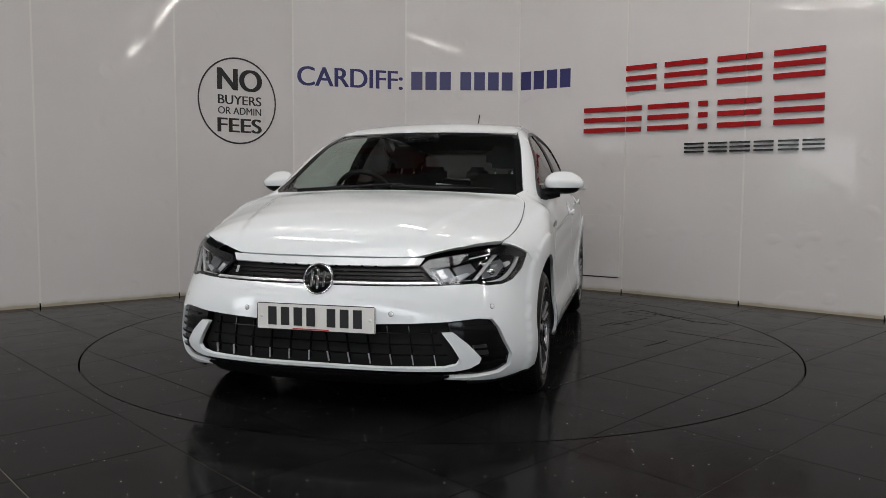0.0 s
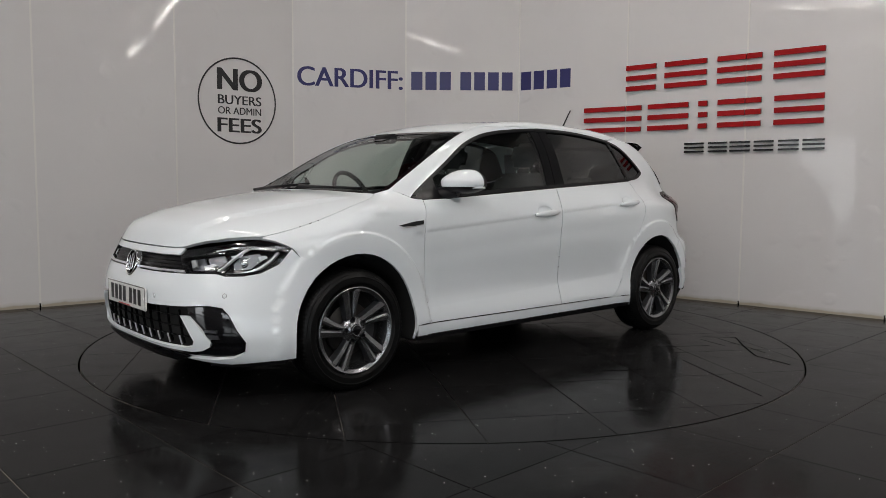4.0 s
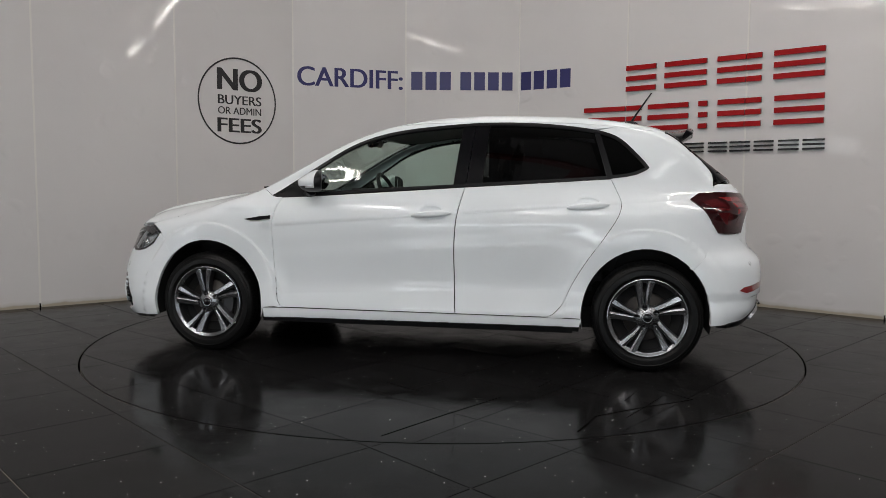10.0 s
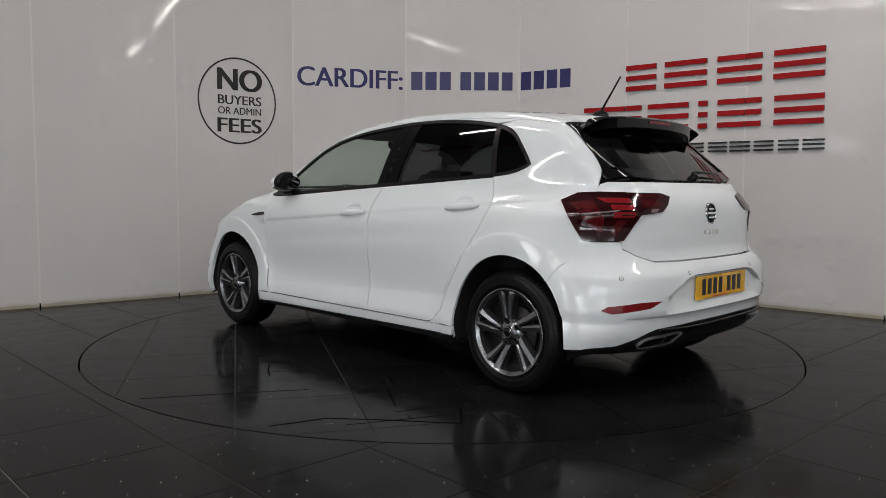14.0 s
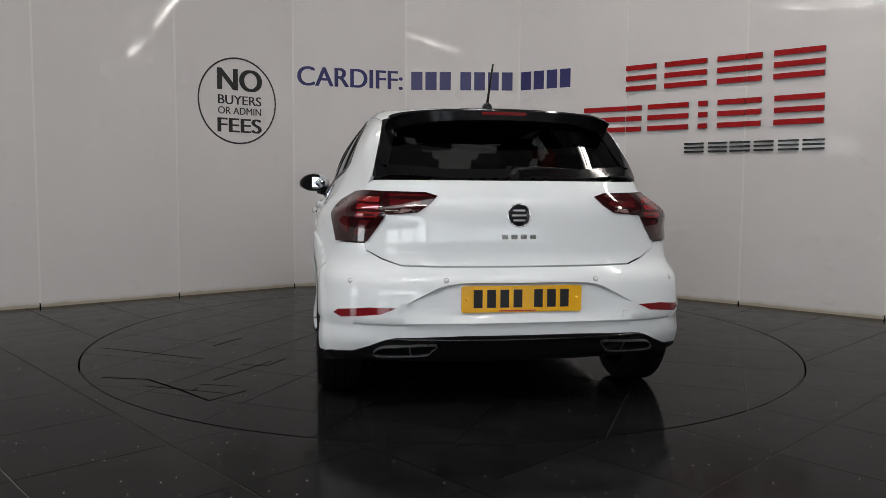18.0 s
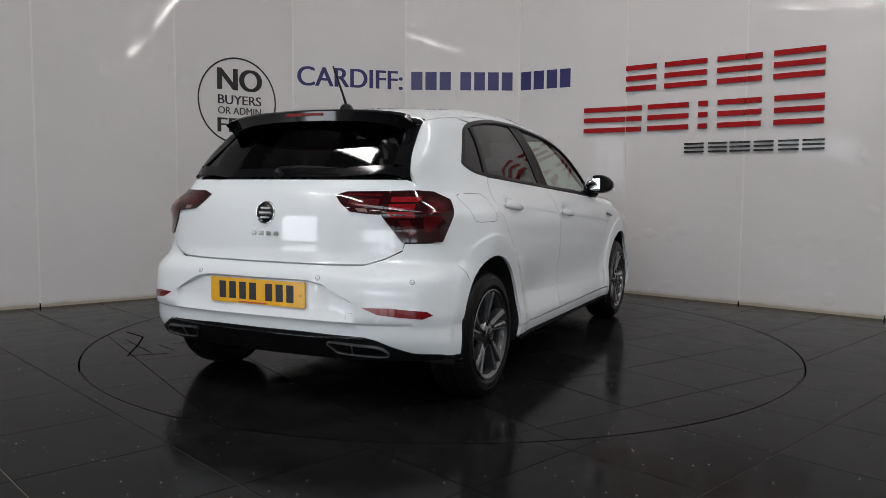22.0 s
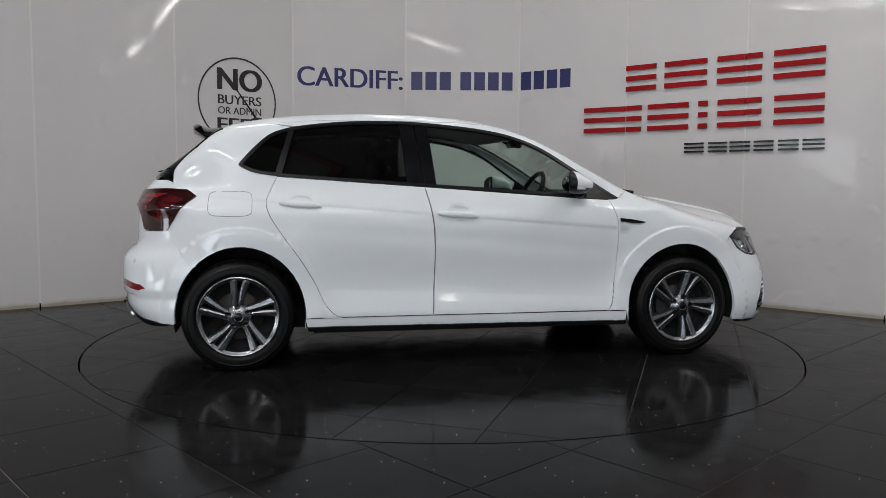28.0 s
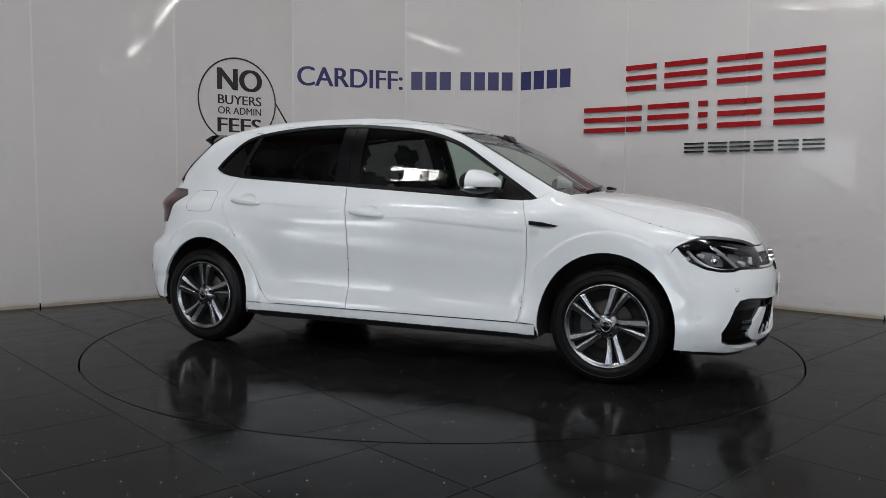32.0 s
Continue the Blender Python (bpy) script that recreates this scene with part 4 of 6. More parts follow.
def windows():
    V = np.vstack
    ring = on_side(*(DLO_UP + DLO_LO[1:-1]))
    inner = shrink(ring, SIDE, 0.017)
    skin("window_trim", CAR, M_PLASTIC, "black window surround", outline=ring, holes=[inner], view=SIDE, lift=0.003, step=0.03, depth=0.014)
    skin("mirror_corner", (DOOR_FL, DOOR_FR), M_PLASTIC, "black mirror corner", outline=dlo_between((0.865, 0.862), (0.68, 0.70)), view=SIDE, lift=0.0, step=0.03, depth=0.02)
    skin("front_window", (DOOR_FL, DOOR_FR), M_GLASS_F, "lightly tinted front window", outline=dlo_between((0.685, 0.705), (-0.200, -0.235)), view=SIDE, lift=-0.006, step=0.05, depth=0)
    skin("pillar_cover", (DOOR_RL, DOOR_RR), M_SATIN, "satin black pillar cover", outline=dlo_between((-0.198, -0.230), (-0.268, -0.303)), view=SIDE, lift=-0.002, step=0.03, depth=0.03)
    skin("pillar_cover", (DOOR_RL, DOOR_RR), M_SATIN, "satin black pillar cover", outline=dlo_between((-0.272, -0.307), (-0.360, -0.385)), view=SIDE, lift=-0.002, step=0.03, depth=0.03)
    skin("rear_window", (DOOR_RL, DOOR_RR), M_GLASS_R, "dark privacy glass", outline=dlo_between((-0.355, -0.380), (-1.065, -0.985)), view=SIDE, lift=-0.006, step=0.05, depth=0)
    skin("window_bar", (DOOR_RL, DOOR_RR), M_PLASTIC, outline=dlo_between((-1.052, -0.972), (-1.085, -1.003)), view=SIDE, lift=0.0, step=0.03, depth=0.015)
    skin("quarter_window", CAR, M_GLASS_R, "dark privacy glass", outline=shrink(on_side(*([q for q in DLO_UP if q[0] < -0.99] + [q for q in DLO_LO if q[0] < -1.09] + [(-1.082, 1.043)])), SIDE, 0.004), view=SIDE, lift=-0.006, step=0.05, depth=0)
    qb = on_side(*([q for q in DLO_UP if q[0] < -0.96] + [q for q in DLO_LO if q[0] < -1.05]))
    skin("quarter_lining", CAR, M_DARK, outline=shrink(qb, SIDE, -0.004), view=SIDE, lift=-0.022, step=0.05, depth=0)
    # windscreen
    base = on_top(*curve([(1.115, 0.0), (1.11, 0.2), (1.085, 0.45), (1.03, 0.655), (0.972, 0.692)], 4))
    side = on_top(*curve([(0.95, 0.689), (0.85, 0.668), (0.6, 0.624), (0.42, 0.586), (0.31, 0.556)], 4))
    head = on_top(*curve([(0.31, 0.55), (0.372, 0.35), (0.402, 0.15), (0.407, 0.0)], 4))
    scr = whole(V([base, side, head]))
    even = calm()
    skin("windscreen", CAR, M_GLASS_W, "clear curved windscreen", False, outline=scr, view=GLASSF, lift=-0.004, step=0.06, depth=0, push=even)
    skin("windscreen_border", CAR, M_GLOSSB, "black windscreen border", False, outline=scr, holes=[shrink(scr, GLASSF, 0.032)], view=GLASSF, lift=-0.002, step=0.05, depth=0.004, push=even)
    pad = on_top((0.42, 0.09), (0.50, 0.075), (0.52, 0.04), (0.52, -0.04), (0.50, -0.075), (0.42, -0.09))
    skin("sensor_pad", CAR, M_GLOSSB, "", False, outline=pad, view=GLASSF, lift=-0.001, step=0.05, depth=0.02)
    # rear window
    half = V([on_rear((0.0, 1.022), (0.3, 1.022), (0.597, 1.022)), on_rear(*curve([(0.606, 1.036), (0.579, 1.15), (0.552, 1.26), (0.541, 1.300)], 4)), on_rear((0.25, 1.312), (0.0, 1.317))])
    full = whole(half)
    even = calm(0.0)
    skin("rear_screen", CAR, M_GLASS_R, "dark tinted rear window", False, outline=shrink(full, GLASSR, 0.03), view=GLASSR, lift=0.002, step=0.06, depth=0, push=even)
    skin("rear_screen_border", CAR, M_GLOSSB, "black rear window border", False, outline=full, holes=[shrink(full, GLASSR, 0.06)], view=GLASSR, lift=0.006, step=0.02, depth=0.016)


HEAD_LAMP = [(1.947, 0.416, 0.664), (1.921, 0.440, 0.690), (1.834, 0.582, 0.716), (1.695, 0.703, 0.742), (1.665, 0.731, 0.737), (1.588, 0.794, 0.702), (1.641, 0.777, 0.637), (1.712, 0.744, 0.598),
             (1.774, 0.705, 0.585), (1.836, 0.655, 0.584), (1.865, 0.622, 0.594), (1.953, 0.495, 0.590), (1.955, 0.453, 0.627)]
LAMP_LOW = [(1.953, 0.495, 0.588), (1.865, 0.622, 0.592), (1.836, 0.655, 0.582), (1.774, 0.705, 0.583), (1.712, 0.744, 0.596), (1.641, 0.777, 0.634), (1.588, 0.794, 0.702)]
OPEN_TOP = [(0.0, 0.432), (0.247, 0.433), (0.41, 0.440), (0.534, 0.446), (0.612, 0.453), (0.655, 0.456), (0.705, 0.448), (0.730, 0.415), (0.756, 0.350), (0.778, 0.295), (0.768, 0.246), (0.728, 0.221), (0.659, 0.212), (0.56, 0.211), (0.50, 0.2085)]


def front_end():
    V = np.vstack
    A = np.array
    low = A([(1.710, 0.734, 0.199), (1.800, 0.664, 0.190), (1.880, 0.592, 0.196), (1.930, 0.525, 0.203)])
    half = V([on_front((0.0, 0.583), (0.25, 0.584)), A(LAMP_LOW), on_side(*WING_CUT[1:]), on_side(*[q for q in ARCH_F_FRONT if q[1] > 0.215]), on_side((1.60, 0.208)), low,
              on_front(*OPEN_TOP[::-1])])
    skin("front_bumper", CAR, M_PAINT, "white front bumper", False, outline=whole(half), view=NOSE, step=0.024, depth=0.02)
    strip = V([on_front((0.0, 0.692), (0.25, 0.693), (0.43, 0.697)), on_front((0.412, 0.668), (0.25, 0.664), (0.0, 0.662))])
    skin("nose_strip", CAR, M_PAINT, "white strip above the grille", False, outline=whole(strip), view=NOSE, step=0.02, depth=0.012)
    # upper grille
    g = V([on_front((0.0, 0.665), (0.25, 0.667), (0.415, 0.670), (0.455, 0.63), (0.50, 0.587), (0.25, 0.581), (0.0, 0.580))])
    grille = skin("upper_grille", CAR, M_PLASTIC, "black upper grille", False, outline=whole(g), view=NOSE, lift=-0.022, step=0.03, depth=0)
    for z in (0.652, 0.636, 0.620):
        b = V([on_front((0.0, z), (0.43, z + 0.002), (0.434, z - 0.005), (0.0, z - 0.007))])
        skin("grille_slat", grille, M_PLASTIC, "", False, outline=whole(b), view=NOSE, lift=-0.014, step=0.04, depth=0.008)
    b = V([on_front((0.0, 0.599), (0.25, 0.600), (0.485, 0.603), (0.495, 0.594), (0.25, 0.591), (0.0, 0.590))])
    skin("chrome_strip", grille, M_REFL, "chrome strip along the grille", False, outline=whole(b), view=NOSE, lift=0.003, step=0.03, depth=0.012)
    p = on_front((-0.400, 0.634))[0]
    bm = bmesh.new()
    box(bm, -0.016, 0.016, -0.007, 0.007, 0.0, 0.004, aim(p, normal_at(p[None])[0]) @ pose(0, 0, -0.010, 0, 0, 90), bevel=0.0015)
    part("grille_badge", bm, M_REFL, grille, "small bright bar badge")
    # lower opening
    lip = [(0.0, 0.186), (0.25, 0.187), (0.42, 0.190), (0.52, 0.197)]
    back = whole(V([on_front(*OPEN_TOP), on_front(*lip[::-1])]))
    low_g = skin("lower_grille", CAR, M_DARK, "black lower grille", False, outline=shrink(back, NOSE, -0.004), view=NOSE, lift=-0.05, step=0.03, depth=0)
    for z in (0.395, 0.345, 0.298):
        w = float(np.interp(z, [0.27, 0.40], [0.555, 0.50]))
        b = on_front(*([(0.0, z + 0.002), (0.25, z + 0.002), (w, z + 0.004), (w, z + 0.0), (0.25, z - 0.002), (0.0, z - 0.002)]))
        skin("grille_slat", low_g, M_GLOSSB, "", False, outline=whole(b), view=NOSE, lift=-0.026, step=0.05, depth=0.008)
    for k in range(6):
        y = 0.045 + 0.09 * k
        for y0 in (y, -y):
            ln = 0.018 * (1 if y0 > 0 else -1)
            b = on_front((y0 - 0.0022, 0.262), (y0 + 0.0022, 0.262), (y0 + 0.0022 - ln, 0.425), (y0 - 0.0022 - ln, 0.425))
            fin = skin("grille_fin", low_g, M_GLOSSB, "", False, outline=b, view=NOSE, lift=-0.024, step=0.04, depth=0.012)
            b = on_front((y0 - 0.0022, 0.262), (y0 + 0.0022, 0.262), (y0 + 0.0022 - 0.27 * ln, 0.306), (y0 - 0.0022 - 0.27 * ln, 0.306))
            skin("fin_edge", CAR, M_REFL, "bright lower edge of a grille fin", False, outline=b, view=NOSE, lift=-0.012, step=0.04, depth=0.006)
    # gloss black side vents
    vent = on_front((0.545, 0.440), (0.612, 0.448), (0.655, 0.451), (0.700, 0.444), (0.725, 0.412), (0.751, 0.348), (0.773, 0.295), (0.764, 0.250), (0.724, 0.225), (0.655, 0.216), (0.58, 0.216), (0.60, 0.29), (0.56, 0.36))
    pod = skin("side_vent", CAR, M_GLOSSB, "gloss black corner vent", outline=vent, view=NOSE, lift=-0.016, step=0.024, depth=0.03)
    for z in (0.424, 0.394, 0.364, 0.330, 0.296, 0.262):
        y0, y1 = 0.645 if z < 0.40 else 0.60, float(np.interp(z, [0.25, 0.295, 0.35, 0.42], [0.756, 0.764, 0.742, 0.714]))
        b = on_front((y0, z + 0.005), (y1, z + 0.005), (y1, z - 0.004), (y0, z - 0.004))
        skin("vent_slat", pod, M_GLOSSB, outline=b, view=NOSE, lift=-0.004, step=0.04, depth=0.02)
    lens = on_front((0.640, 0.345), (0.690, 0.348), (0.698, 0.305), (0.648, 0.305))
    skin("fog_lamp", pod, M_ALLOYD, "small clear fog lamp", outline=lens, view=NOSE, lift=-0.006, step=0.02, depth=0.01)
    # white blade round the lower grille
    blade = V([on_front((0.0, 0.239), (0.27, 0.239)), A([(1.932, 0.546, 0.241), (1.901, 0.593, 0.251), (1.880, 0.625, 0.272), (1.878, 0.631, 0.295), (1.914, 0.590, 0.353), (1.947, 0.539, 0.404), (1.970, 0.501, 0.403),
                (1.952, 0.536, 0.348), (1.930, 0.563, 0.291), (1.934, 0.552, 0.268), (1.958, 0.510, 0.257)]), on_front((0.275, 0.2515), (0.0, 0.2515))])
    skin("grille_blade", CAR, M_PAINT, "white blade round the lower grille", False, outline=whole(blade), view=NOSE, lift=0.001, step=0.02, depth=0.018)
    lipo = on_front(*([(0.0, 0.228), (0.27, 0.228), (0.48, 0.222), (0.545, 0.217), (0.50, 0.200)] + [(0.42, 0.180), (0.25, 0.174), (0.0, 0.172)]))
    skin("front_lip", CAR, M_GLOSSB, "gloss black front lip", False, outline=whole(lipo), view=NOSE, lift=0.002, step=0.025, depth=0.012)
    foot = V([A([(1.612, 0.80, 0.207), (1.710, 0.734, 0.197), (1.800, 0.664, 0.188), (1.880, 0.592, 0.194)]), A([(1.880, 0.592, 0.172), (1.80, 0.664, 0.168), (1.71, 0.734, 0.178), (1.612, 0.80, 0.188)])])
    skin("bumper_foot", CAR, M_PLASTIC, "", outline=foot, view=NOSE, lift=-0.004, step=0.03, depth=0.03)
    # headlamps
    lamp = A(HEAD_LAMP)
    hl = skin("headlamp", CAR, M_GLOSSB, "headlamp with clear lens and chrome inserts", outline=lamp, holes=[shrink(lamp, NOSE, 0.012)], view=NOSE, lift=-0.001, step=0.02, depth=0.055)
    skin("lamp_housing", hl, M_GLOSSB, outline=lamp, view=NOSE, lift=-0.052, step=0.03, depth=0)
    skin("lens", hl, M_LENS, "clear lamp lens", outline=shrink(lamp, NOSE, 0.001), view=NOSE, lift=0.001, step=0.03, depth=0)
    # chrome light guides and reflectors behind the lens
    for pts, r in (([(0.628, 0.603), (0.662, 0.648), (0.700, 0.708), (0.712, 0.728)], 0.0075),
                   ([(0.628, 0.603), (0.660, 0.594), (0.706, 0.597), (0.744, 0.612), (0.772, 0.650), (0.782, 0.690)], 0.0085),
                   ([(0.505, 0.600), (0.57, 0.603), (0.62, 0.606)], 0.0075)):
        p = on_front(*curve(pts, 5))
        p = p - normal_at(p) * 0.02
        bm = bmesh.new()
        tube(bm, [tuple(q) for q in p], r, 8)
        both("light_guide", bm, M_REFL, hl, "bright light guide", True)
    for poly, lift, mt, nm in (([(0.455, 0.655), (0.53, 0.668), (0.572, 0.622), (0.505, 0.604)], -0.040, M_LAMPIN, "reflector"),
                               ([(0.550, 0.668), (0.620, 0.682), (0.645, 0.650), (0.590, 0.612)], -0.042, M_LAMPIN, "reflector"),
                               ([(0.690, 0.682), (0.735, 0.695), (0.758, 0.660), (0.728, 0.622), (0.680, 0.618), (0.668, 0.640)], -0.044, M_LAMPIN, "reflector"),
                               ([(0.482, 0.650), (0.505, 0.655), (0.530, 0.625), (0.508, 0.618)], -0.018, M_REFL, "lamp_block"),
                               ([(0.560, 0.628), (0.600, 0.640), (0.616, 0.634), (0.578, 0.612)], -0.018, M_REFL, "lamp_block"),
                               ([(0.655, 0.676), (0.690, 0.682), (0.694, 0.672), (0.668, 0.664)], -0.022, M_REFL, "lamp_block"),
                               ([(0.690, 0.664), (0.715, 0.668), (0.712, 0.655), (0.692, 0.650)], -0.022, M_CHROME, "lamp_block"),
                               ([(0.740, 0.672), (0.758, 0.678), (0.764, 0.664), (0.748, 0.650)], -0.022, M_REFL, "lamp_block")):
        skin(nm, hl, mt, outline=on_front(*poly), view=NOSE, lift=lift, step=0.02, depth=0.010)
    brow = V([A(HEAD_LAMP[:6]) - [0, 0, 0.005], on_front((0.772, 0.690), (0.722, 0.706), (0.695, 0.708), (0.580, 0.684), (0.455, 0.658))])
    skin("lamp_brow", hl, M_GLOSSB, "black upper trim", outline=brow, view=NOSE, lift=-0.003, step=0.02, depth=0.012)
    skin("brow_strip", hl, M_REFL, "thin bright strip", outline=on_front((0.600, 0.6935), (0.672, 0.710), (0.674, 0.706), (0.602, 0.6895)), view=NOSE, lift=0.0, step=0.02, depth=0.003)
    p = on_front((0.705, 0.642))[0]
    bm = bmesh.new()
    lathe(bm, [(0.0, 0.020), (0.010, 0.018), (0.018, 0.010), (0.020, 0.0), (0.025, 0.0), (0.026, 0.004)], aim(p - normal_at(p[None])[0] * 0.045, normal_at(p[None])[0]), 24)
    both("projector", bm, M_CHROME, hl, "round projector lens", True)
    # badge, plate, sensors
    badge(Matrix.Translation((2.026, 0, 0.606)) @ pose(0, 0, 0, 0, 90, 0) @ pose(0, 0, 0, 0, -14, 0), 0.067, "front_badge")
    number_plate("front_plate", Matrix.Translation((2.061, 0, 0.449)) @ pose(0, 0, 0, 90, 0, 90), M_WHITEP, "white number plate with dark bars")
    for y, z in ((0.318, 0.476), (-0.318, 0.476), (0.70, 0.50), (-0.70, 0.50)):
        sensor(on_front((y, z))[0])


def aim(p, n):
    """A pose at p whose z axis is n."""
    return Matrix.Translation(Vector(p)) @ Vector(n).to_track_quat("Z", "Y").to_matrix().to_4x4()


def sensor(p):
    n = normal_at(p[None])[0]
    bm = bmesh.new()
    lathe(bm, [(0.0, 0.0008), (0.0088, 0.0008), (0.0090, 0.0)], aim(p, n), 20)
    s = part("parking_sensor", bm, M_PAINT, CAR)
    bm = bmesh.new()
    lathe(bm, [(0.0091, 0.0006), (0.0106, 0.0006), (0.0107, 0.0)], aim(p, n), 20)
    part("sensor_ring", bm, M_TRIMIN, s)


def badge(m, r, name):
    bm = bmesh.new()
    lathe(bm, [(0.0, 0.004), (r * 0.86, 0.004), (r * 0.88, 0.0), (r * 0.88, -0.02)], m, 40)
    b = part(name, bm, M_GLOSSB, CAR, "round badge with a chrome rim and plain chrome bars", True)
    bm = bmesh.new()
    lathe(bm, [(r * 0.86, 0.0), (r * 0.87, 0.006), (r * 0.94, 0.008), (r, 0.003), (r, -0.02)], m, 40)
    part("badge_rim", bm, M_CHROME, b, "", True)
    for a, x in ((0, 0.0), (35, 0.40), (-35, -0.40)):
        bm = bmesh.new()
        h = 0.62 if x == 0 else 0.5
        box(bm, -h * r, h * r, x * r - 0.075 * r, x * r + 0.075 * r, 0.003, 0.008, m, bevel=0.0015)
        part("badge_bar", bm, M_CHROME, b)


def number_plate(name, m, mat, label):
    """A plate seen along its own z, with bars in place of its signs."""
    bm = bmesh.new()
    w, h, c = 0.26, 0.0555, 0.008
    pts = [(sx * (w - c) + c * math.cos(t), sy * (h - c) + c * math.sin(t))
           for sx, sy, t0 in ((1, 1, 0), (-1, 1, 90), (-1, -1, 180), (1, -1, 270)) for t in (radians(t0), radians(t0 + 45), radians(t0 + 90))]
    prism(bm, pts, -0.006, 0.002, m)
    pl = part(name, bm, mat, CAR, label)
    if mat is M_WHITEP:
        bm = bmesh.new()
        for q in ((-w + 0.004, w - 0.004, h - 0.003, h), (-w + 0.004, w - 0.004, -h, -h + 0.003), (-w, -w + 0.003, -h + 0.004, h - 0.004), (w - 0.003, w, -h + 0.004, h - 0.004)):
            box(bm, *q, 0.0021, 0.0028, m)
        part("plate_frame", bm, M_PLASTIC, pl, "thin black printed border")
    for x in (-0.190, -0.133, -0.076, -0.019, 0.070, 0.127, 0.184):
        bm = bmesh.new()
        box(bm, x - 0.019, x + 0.019, -0.036, 0.040, 0.0021, 0.0032, m)
        part("plate_bar", bm, M_INK, pl)
    bm = bmesh.new()
    box(bm, -0.10, 0.06, -0.0515, -0.0465, 0.0021, 0.0028, m)
    part("plate_footer", bm, M_REDINK, pl)
    for x in (-0.238, 0.238):
        bm = bmesh.new()
        lathe(bm, [(0.0, 0.0045), (0.006, 0.0035), (0.0075, 0.002)], m @ Matrix.Translation((x, 0.0, 0)), 14)
        part("plate_screw", bm, mat, pl)
    return pl


TAIL_LAMP = [(-1.512, 0.772, 0.928), (-1.565, 0.710, 0.963), (-1.646, 0.658, 0.969), (-1.729, 0.569, 0.966), (-1.790, 0.389, 0.962), (-1.815, 0.345, 0.947), (-1.832, 0.385, 0.909), (-1.836, 0.433, 0.879),
             (-1.810, 0.557, 0.866), (-1.778, 0.653, 0.753), (-1.707, 0.754, 0.750), (-1.655, 0.796, 0.752), (-1.585, 0.789, 0.84)]
LEDGE = [(0.0, 0.588), (0.234, 0.589), (0.305, 0.583), (0.353, 0.571), (0.425, 0.536), (0.518, 0.486)]


def rear_end():
    V = np.vstack
    A = np.array
    gate_low = [(0.0, 0.653), (0.333, 0.654), (0.504, 0.657), (0.582, 0.683), (0.645, 0.717), (0.653, 0.75)]
    half = V([on_rear((0.0, 1.018), (0.3, 1.018), (0.604, 1.018), (0.626, 1.006)), on_rear((0.646, 0.97), (0.66, 0.90), (0.658, 0.80)), on_rear(*gate_low[::-1])])
    half_seam = V([on_rear((0.0, 0.665), (0.333, 0.666), (0.50, 0.669), (0.575, 0.695), (0.632, 0.724), (0.640, 0.75)), on_rear((0.663, 0.75), (0.656, 0.708), (0.588, 0.670), (0.506, 0.644), (0.333, 0.641), (0.0, 0.640))])
    skin("seam_seal", CAR, M_DARK, "", False, outline=whole(half_seam), view=REAR, lift=-0.021, step=0.03, depth=0)
    gate = skin("tailgate", CAR, M_PAINT, "white tailgate", False, outline=shrink(whole(half), REAR, 0.002), view=REAR, step=0.024, depth=0.018, lines=[V([flipped(on_rear((0.0, 0.745), (0.3, 0.745), (0.62, 0.748))), on_rear((0.3, 0.745), (0.62, 0.748))])],
                push=lambda p, n: p + np.stack([0.07 * np.clip(0.745 - p[:, 2], 0, 0.1), 0 * p[:, 0], 0 * p[:, 0]], 1))
    low = A([(-1.682, 0.794, 0.267), (-1.773, 0.692, 0.278), (-1.830, 0.630, 0.311), (-1.860, 0.576, 0.340), (-1.879, 0.525, 0.351)])
    arch = [q for q in ARCH_R_REAR if q[1] > 0.262][::-1]
    half = V([on_rear(*[(y, z - 0.004) for y, z in gate_low]), A([(-1.707, 0.754, 0.746), (-1.655, 0.797, 0.747)]), on_side(*TAIL_CUT[1:]), on_side(*arch), on_side((-1.602, 0.262)), low, on_rear((0.234, 0.358), (0.0, 0.357))])
    lx, lz = [q[0] for q in LEDGE], [q[1] for q in LEDGE]

    def push(p, n):
        y = np.abs(p[:, 1])
        d = np.interp(y, lx, lz) - p[:, 2]
        deep = 0.024 * step01(0.0005, 0.006, d) * step01(0.545, 0.36, y) * step01(0.40, 0.47, p[:, 2])
        soft = 0.010 * step01(0.418, 0.408, p[:, 2])
        return p - n * (deep + soft)[:, None]
    led = on_rear(*curve(LEDGE, 6))
    led2 = led - [0, 0, 0.0065]
    folds = []
    for z in (0.419, 0.4135, 0.4075):
        a = on_rear(*[(y, z) for y in np.linspace(0.0, 0.70, 30)])
        folds.append(V([flipped(a), a[1:]]))
    skin("rear_bumper", CAR, M_PAINT, "white rear bumper", False, outline=whole(half), view=TAIL, step=0.022, depth=0.02, push=push,
         lines=[V([flipped(led), led[1:]]), V([flipped(led2[:-3]), led2[1:-3]])] + folds)
    dif = V([on_rear((0.0, 0.362), (0.234, 0.363), (0.525, 0.356), (0.576, 0.345), (0.630, 0.316)), A([(-1.773, 0.692, 0.283), (-1.682, 0.794, 0.272), (-1.62, 0.82, 0.255)]), A([(-1.62, 0.80, 0.252), (-1.70, 0.74, 0.245)]),
             on_rear((0.60, 0.245), (0.30, 0.235), (0.0, 0.230))])
    cut = on_side(*TAIL_CUT)
    skin("seam_filler", CAR, M_PAINT, outline=V([cut + [0.02, 0, 0.008], (cut - [0.02, 0, 0.008])[::-1]]), view=TAIL, lift=-0.005, step=0.02, depth=0)
    diff = skin("diffuser", CAR, M_PLASTIC, "black rear diffuser", False, outline=whole(dif), view=TAIL, lift=-0.006, step=0.03, depth=0.03)
